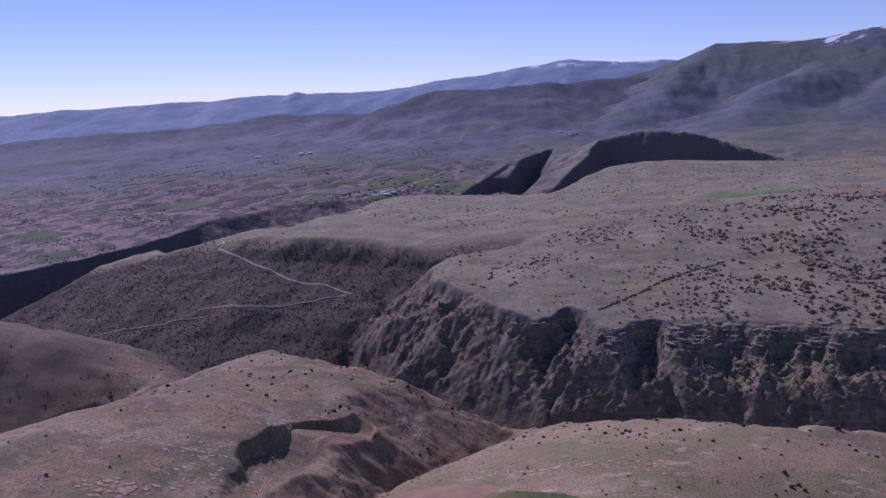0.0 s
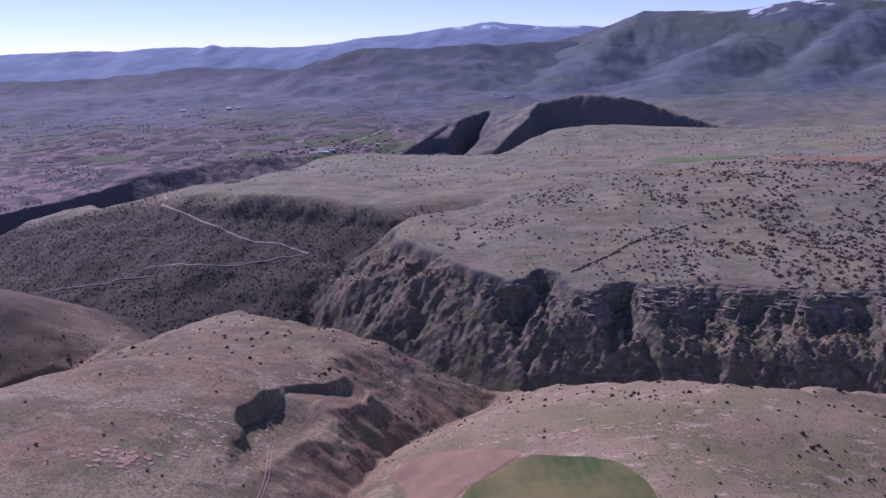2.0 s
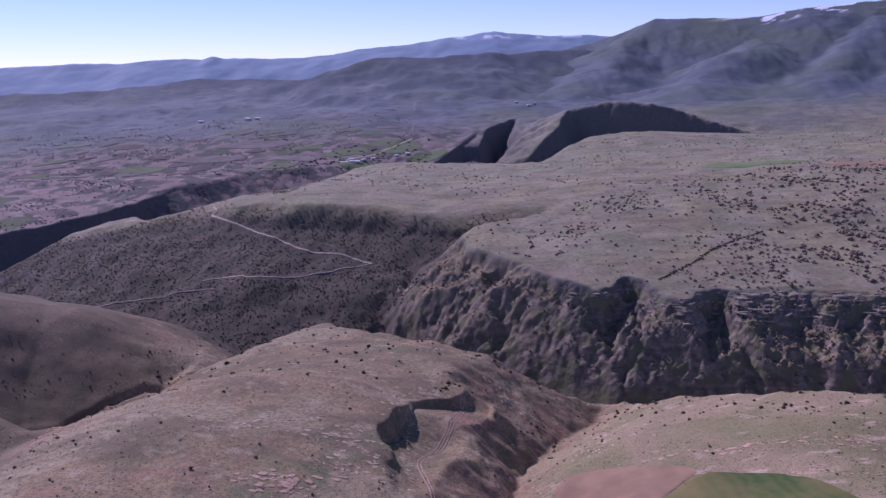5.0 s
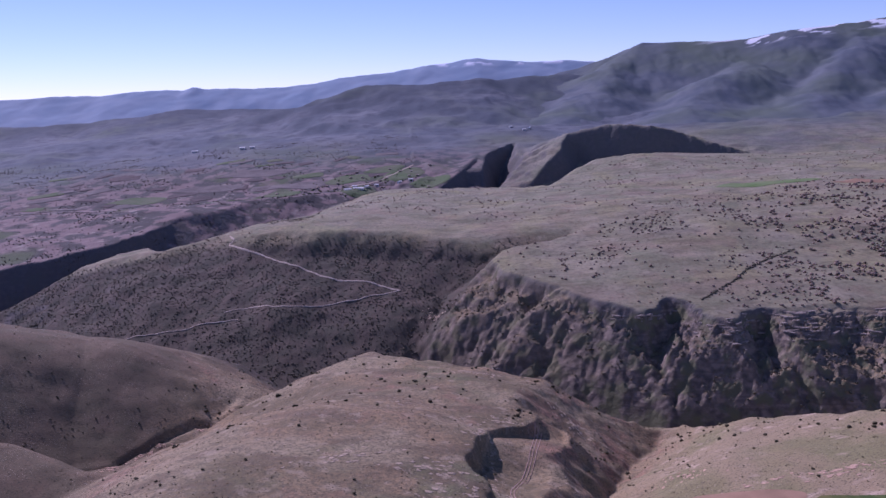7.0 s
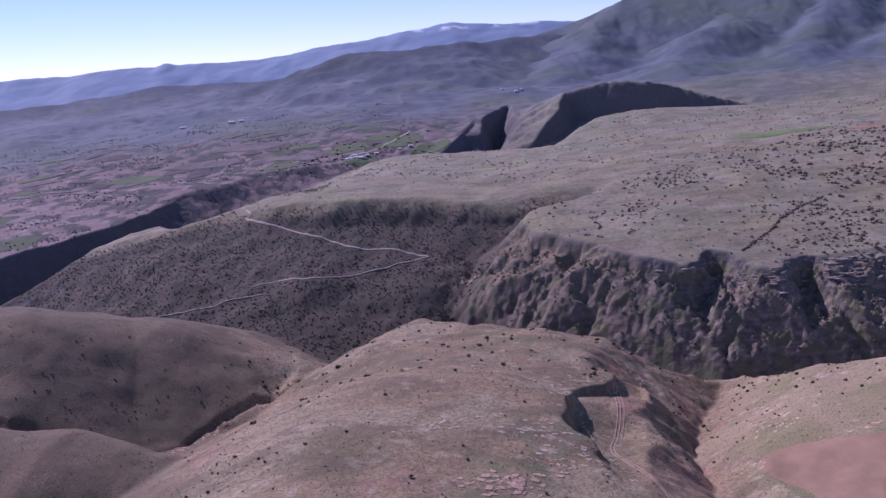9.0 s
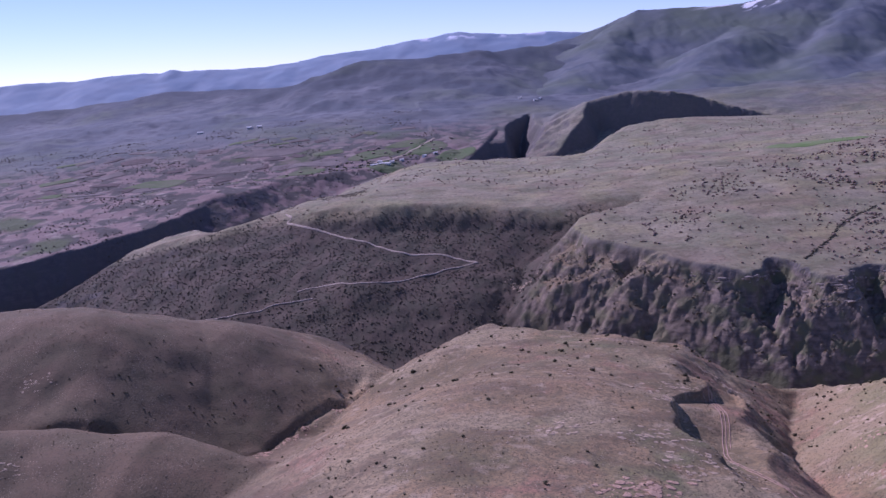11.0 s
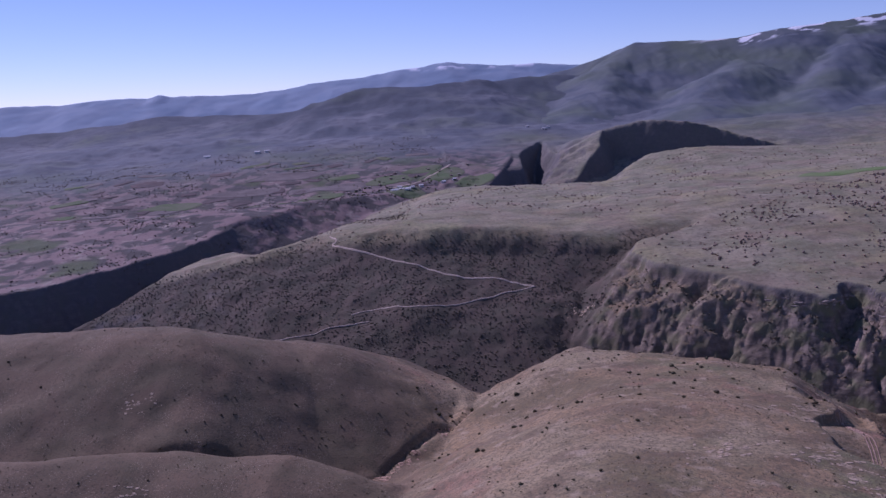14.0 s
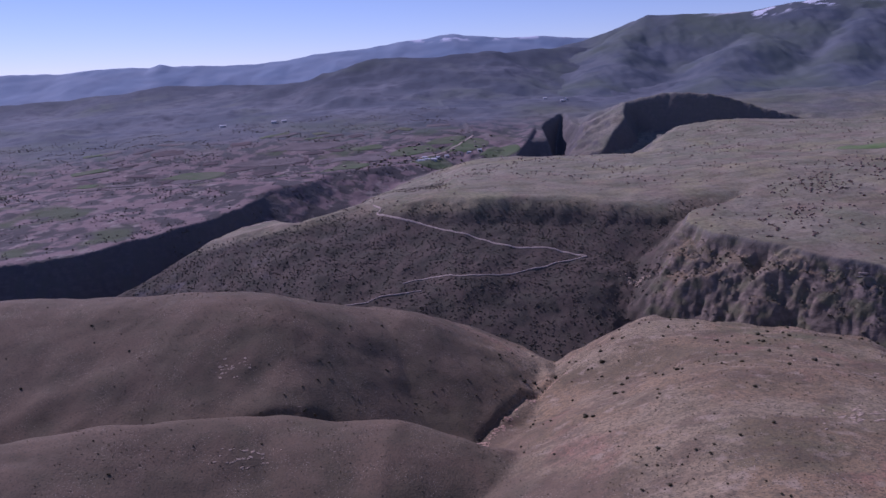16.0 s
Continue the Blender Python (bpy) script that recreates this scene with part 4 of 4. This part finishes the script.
def slab(rng):
    """An irregular worn slab about two metres long, with a chamfered top."""
    k = rng.randint(6, 9)
    a = (np.arange(k) + rng.uniform(-0.35, 0.35, k)) * 6.283 / k
    r = rng.uniform(0.7, 1.1, k)
    x, y = r * np.cos(a), 0.65 * r * np.sin(a)
    low = np.column_stack([x * 1.05, y * 1.05, np.full(k, -0.5)])
    edge = np.column_stack([x, y, rng.uniform(0.14, 0.26, k)])
    cap = np.column_stack([x * 0.84, y * 0.84, rng.uniform(0.28, 0.38, k)])
    faces = [(i, (i + 1) % k, k + (i + 1) % k, k + i) for i in range(k)] + [(k + i, k + (i + 1) % k, 2 * k + (i + 1) % k, 2 * k + i) for i in range(k)]
    return np.vstack([low, edge, cap]), faces + [tuple(range(2 * k, 3 * k))]


slab_shapes = {}
for mat in (m_rock, m_pink):
    shape_rng = np.random.RandomState(41)
    slab_shapes[mat.name] = [mesh("slab", *slab(shape_rng), mat) for i in range(9)]


def outcrop(x, y, rx, ry, count, size, mat, label, seed, turn=0.0):
    count = int(count * 1.6)
    rng = np.random.RandomState(seed)
    thing = tagged(new("rock_outcrop"), label, "rock", group="rock outcrops")
    base = Vector((x, y, float(height(np.array([x]), np.array([y]))[0])))
    thing.location = base
    ox, oy = rx * 0.62 * rng.normal(0, 1, 3 * count), ry * 0.62 * rng.normal(0, 1, 3 * count)
    patchy = perlin(ox / (0.55 * rx) + seed * 3.7, oy / (0.3 * ry), seed) + 0.4 * perlin(ox / 2.2, oy / 1.3 + seed, seed + 1)
    pick = np.argsort(-patchy)[:count]
    ox, oy = ox[pick], oy[pick]
    px, py = x + ox * math.cos(turn) - oy * math.sin(turn), y + ox * math.sin(turn) + oy * math.cos(turn)
    pz = height(px, py)
    sx, sy = (height(px + 1, py) - height(px - 1, py)) / 2, (height(px, py + 1) - height(px, py - 1)) / 2
    for i in range(count):
        s = size * (0.2 + 0.95 * rng.uniform() ** 3)
        ob = part("slab", slab_shapes[mat.name][rng.randint(9)], mat, thing)
        lean = Vector((-sx[i], -sy[i], 1)).normalized().to_track_quat("Z", "Y").to_matrix().to_4x4()
        spin = turn + rng.normal(0, 0.35) - lean.to_euler().z
        ob.matrix_basis = Matrix.Translation(Vector((px[i], py[i], pz[i])) - base) @ lean @ pose(0, 0, 0, 0, 0, math.degrees(spin)) @ Matrix.Diagonal((s, s * rng.uniform(0.6, 1.1), s * rng.uniform(0.2, 0.45), 1))
    return thing


outcrop(11, 296, 13, 6, 110, 2.2, m_pink, "bare pinkish limestone patch in the thin turf", 1, 0.3)
outcrop(34, 342, 14, 8, 70, 1.6, m_rock, "low grey limestone ledges breaking through the turf", 2, 0.2)
outcrop(-7, 350, 16, 9, 70, 1.4, m_rock, "scattered pale stones on the hilltop", 3, 0.5)
outcrop(42, 318, 15, 10, 90, 1.7, m_rock, "low stony ledges beside the hollow's rim", 4, -0.2)
outcrop(22, 434, 14, 9, 50, 1.1, m_rock, "scattered stones near the crest of the hill", 5, 0.1)
outcrop(57, 398, 7, 16, 90, 1.5, m_rock, "broken grey rock along the rim of the hollow", 6, 0.1)
outcrop(72, 426, 16, 4, 60, 1.4, m_rock, "broken grey rock above the head of the hollow", 7, -0.1)
outcrop(62, 345, 4, 34, 110, 1.3, m_rock, "long broken rock edge beside the wheel tracks", 8, 0.05)
outcrop(201, 333, 34, 4, 120, 1.5, m_pink, "long pinkish limestone ledge across the rounded hill", 9, -0.15)
outcrop(250, 324, 22, 6, 90, 1.4, m_pink, "pinkish limestone slabs on the rounded hill", 10, -0.3)
outcrop(265, 285, 18, 8, 90, 1.6, m_pink, "bare pinkish limestone patch on the rounded hill", 11, -0.2)
outcrop(226, 298, 12, 5, 50, 1.3, m_pink, "pinkish limestone slabs above the crop field", 12, -0.6)
outcrop(319, 390, 24, 5, 90, 1.6, m_pink, "pink limestone ledge along the gorge's brink", 13, 0.0)
outcrop(64, 515, 12, 5, 60, 1.6, m_rock, "grey rock crest on the hill's far brink", 14, -0.3)
outcrop(118, 470, 18, 9, 90, 1.7, m_rock, "broken rocky slope above the gully", 15, -0.8)
outcrop(-150, 618, 12, 4, 50, 1.5, m_rock, "pale rock rib at the end of the hill", 16, 0.9)
outcrop(128, 345, 6, 14, 60, 1.2, m_rock, "stony bank beside the bushy gully", 17, 0.3)
outcrop(-250, 395, 12, 6, 50, 1.1, m_rock, "low stones on the bare rounded hill", 18, 0.2)
outcrop(-265, 480, 10, 5, 40, 1.1, m_rock, "small stones on the smooth hillside", 19, -0.2)
outcrop(48, 752, 7, 12, 60, 2.2, m_rock, "pale rock pinnacles in the narrow side valley", 20, 0.9)


outcrop(-99, 504, 3, 20, 60, 1.3, m_pink, "broken pinkish rock lining a small ravine", 21, -0.8)
outcrop(-128, 470, 3, 17, 60, 1.4, m_pink, "pinkish stones along the ravine's bank", 22, -0.6)
outcrop(-143, 446, 5, 4, 40, 1.8, m_pink, "bare pink bank at the foot of the hill", 23, 0.2)
outcrop(-320, 452, 5, 3, 30, 1.6, m_rock, "grey rock lump on the smooth hillside", 24, 0.4)
outcrop(100, 362, 3, 16, 50, 1.2, m_rock, "stony edge above the bushy gully", 25, 0.2)
outcrop(150, 372, 5, 12, 60, 1.3, m_pink, "stony patch on the bank of the gully", 26, 0.9)


def brink(xs, z):
    """Where the gorge's northern wall reaches a height, for each x."""
    ys = np.arange(540, 700, 1.0)
    X, Y = np.meshgrid(xs, ys)
    Z = height(X, Y)
    return ys[np.argmax((Z > z) & (side_of(X, Y, GORGE) < -15), axis=0)]


m_bed, t, b = material("bedded_limestone")
col = mix(t, (0.40, 0.33, 0.27), (0.24, 0.20, 0.165), noise_mask(t, 0.35, 0.35, 0.65, 7))
t.links.new(mix(t, col, (0.13, 0.115, 0.095), noise_mask(t, 1.1, 0.55, 0.7, 5)), b.inputs["Base Color"])
bump(t, b, noise_mask(t, 1.6, 0.2, 0.8, 6), 0.7, 0.3)
bed_rng = np.random.RandomState(43)
bed_shapes = [mesh("ledge", *slab(bed_rng), m_bed) for i in range(8)]
for level, drop in enumerate((0.8, 2.6, 4.6, 6.6, 8.4, 10.6, 13.0, 15.6)):
    xs = np.arange((150 if level < 3 else 236) + 10 * (level % 3), 540, 5.0)
    ys = brink(xs, 29.0 - drop)
    ledge = tagged(new("rock_ledge"), "level broken bed of limestone under the gorge's rim", "rock", group="rock beds of the gorge")
    ledge.location = (float(xs[0]), float(ys[0]), 29.0 - drop)
    for i in range(1, len(xs) - 1):
        if bed_rng.uniform() < 0.4 or abs(ys[i + 1] - ys[i - 1]) > 14:
            continue
        way = math.degrees(math.atan2(ys[i + 1] - ys[i - 1], 10.0))
        ob = part("ledge", bed_shapes[bed_rng.randint(8)], m_bed, ledge)
        ob.matrix_basis = pose(float(xs[i] - xs[0]), float(ys[i] - ys[0]) + bed_rng.uniform(0.4, 1.8), bed_rng.normal(0, 0.25), bed_rng.normal(0, 2), bed_rng.normal(0, 2), way + bed_rng.normal(0, 6)) @ Matrix.Diagonal((bed_rng.uniform(3.5, 8.0), bed_rng.uniform(2.0, 3.4), bed_rng.uniform(0.9, 1.9), 1))


# ---- houses in the valley ----
m_wall, t, b = material("white_plaster")
t.links.new(mix(t, (0.78, 0.76, 0.72), (0.64, 0.61, 0.57), noise_mask(t, 0.8, 0.4, 0.65, 5)), b.inputs["Base Color"])
m_roof, t, b = material("pale_sheet_roof", 0.5)
t.links.new(mix(t, (0.84, 0.82, 0.78), (0.72, 0.69, 0.65), noise_mask(t, 0.6, 0.4, 0.65, 5)), b.inputs["Base Color"])
m_dark, t, b = material("dark_opening", 0.3)
b.inputs["Base Color"].default_value = (0.03, 0.03, 0.035, 1)


m_clay, t, b = material("clay_plaster")
t.links.new(mix(t, (0.42, 0.34, 0.27), (0.32, 0.26, 0.21), noise_mask(t, 0.8, 0.4, 0.65, 5)), b.inputs["Base Color"])


def box(x0, x1, y0, y1, z0, z1):
    v = [(x, y, z) for z in (z0, z1) for x, y in ((x0, y0), (x1, y0), (x1, y1), (x0, y1))]
    return v, [(3, 2, 1, 0), (4, 5, 6, 7), (0, 1, 5, 4), (1, 2, 6, 5), (2, 3, 7, 6), (3, 0, 4, 7)]


def house(x, y, length, depth, tall, turn, label, plaster=None):
    length, depth, tall = length * 0.8, depth * 0.8, tall * 0.9
    h = tagged(new("house"), label, "house", group="houses in the valley")
    h.matrix_basis = pose(x, y, float(height(np.array([x]), np.array([y]))[0]) - 0.2, 0, 0, turn)
    l, d, z = length / 2, depth / 2, tall
    v, f = box(-l, l, -d, d, -0.8, z)
    n, rise = len(v), depth * 0.18
    v += [(-l, 0, z + rise), (l, 0, z + rise)]
    part("wall", mesh("wall", v, f + [(4, 7, n), (5, n + 1, 6)], plaster or m_wall), None, h)
    e = 0.5
    low = z - e * rise / d
    v = [(-l - e, -d - e, low), (l + e, -d - e, low), (l + e, 0, z + rise), (-l - e, 0, z + rise), (l + e, d + e, low), (-l - e, d + e, low)]
    v = [(a, c, q + 0.05) for a, c, q in v] + [(a, c, q + 0.25) for a, c, q in v]
    part("roof", mesh("roof", v, [(6, 7, 8, 9), (9, 8, 10, 11), (0, 3, 2, 1), (3, 5, 4, 2), (0, 1, 7, 6), (4, 5, 11, 10), (1, 2, 8, 7), (2, 4, 10, 8), (5, 3, 9, 11), (3, 0, 6, 9)], plaster or m_roof), None, h)
    part("door", mesh("door", *box(-0.5, 0.5, -d - 0.06, -d + 0.04, 0.1, 2.2), m_dark), None, h)
    for c in (-0.65 * l, 0.62 * l):
        part("window", mesh("window", *box(c - 0.6, c + 0.6, -d - 0.05, -d + 0.04, 1.0, 2.2), m_dark), None, h)


for x, y, length, depth, tall, turn, label in ((-70, 1408, 14, 8, 3.4, 20, "long white valley house with a pale gable roof"), (-58, 1420, 10, 7, 3.2, 5, "white valley house with a pale gable roof"),
                                              (-48, 1412, 11, 8, 4.4, -10, "taller white house among orchard trees"), (-40, 1428, 9, 7, 3.2, 30, "small white house among orchard trees"),
                                              (-60, 1436, 9, 6, 3.0, 0, "small white house behind the orchard"), (-24, 1440, 8, 6, 3.0, 15, "small white house by the valley road"),
                                              (15, 1455, 9, 6, 3.2, 40, "white house on the valley's green edge"), (34, 1462, 8, 6, 3.0, 10, "small white house beside green plots"),
                                              (-428, 1896, 16, 8, 4.0, 10, "lone pale farm building on the dry plain"), (-322, 1878, 14, 8, 4.0, -5, "pale farm building in a small group"),
                                              (-303, 1886, 12, 8, 4.0, 12, "pale farm shed in a small group"), (287, 1876, 9, 6, 3.0, 0, "pale farmhouse below the mountain"),
                                              (267, 1948, 9, 6, 3.0, 20, "pale farmhouse at the foot of the mountain"), (300, 1890, 7, 5, 3.0, 35, "small pale farmhouse below the mountain")):
    house(x, y, length, depth, tall, turn, label)
lots = np.random.RandomState(29)
for i in range(30):
    cx = lots.uniform(-210, 70)
    house(cx, 1475 + 0.35 * (cx + 40) + lots.normal(0, 40), lots.uniform(4, 6), lots.uniform(3.5, 5), 2.6, lots.uniform(-40, 40), "small clay-coloured house among valley gardens", m_clay)
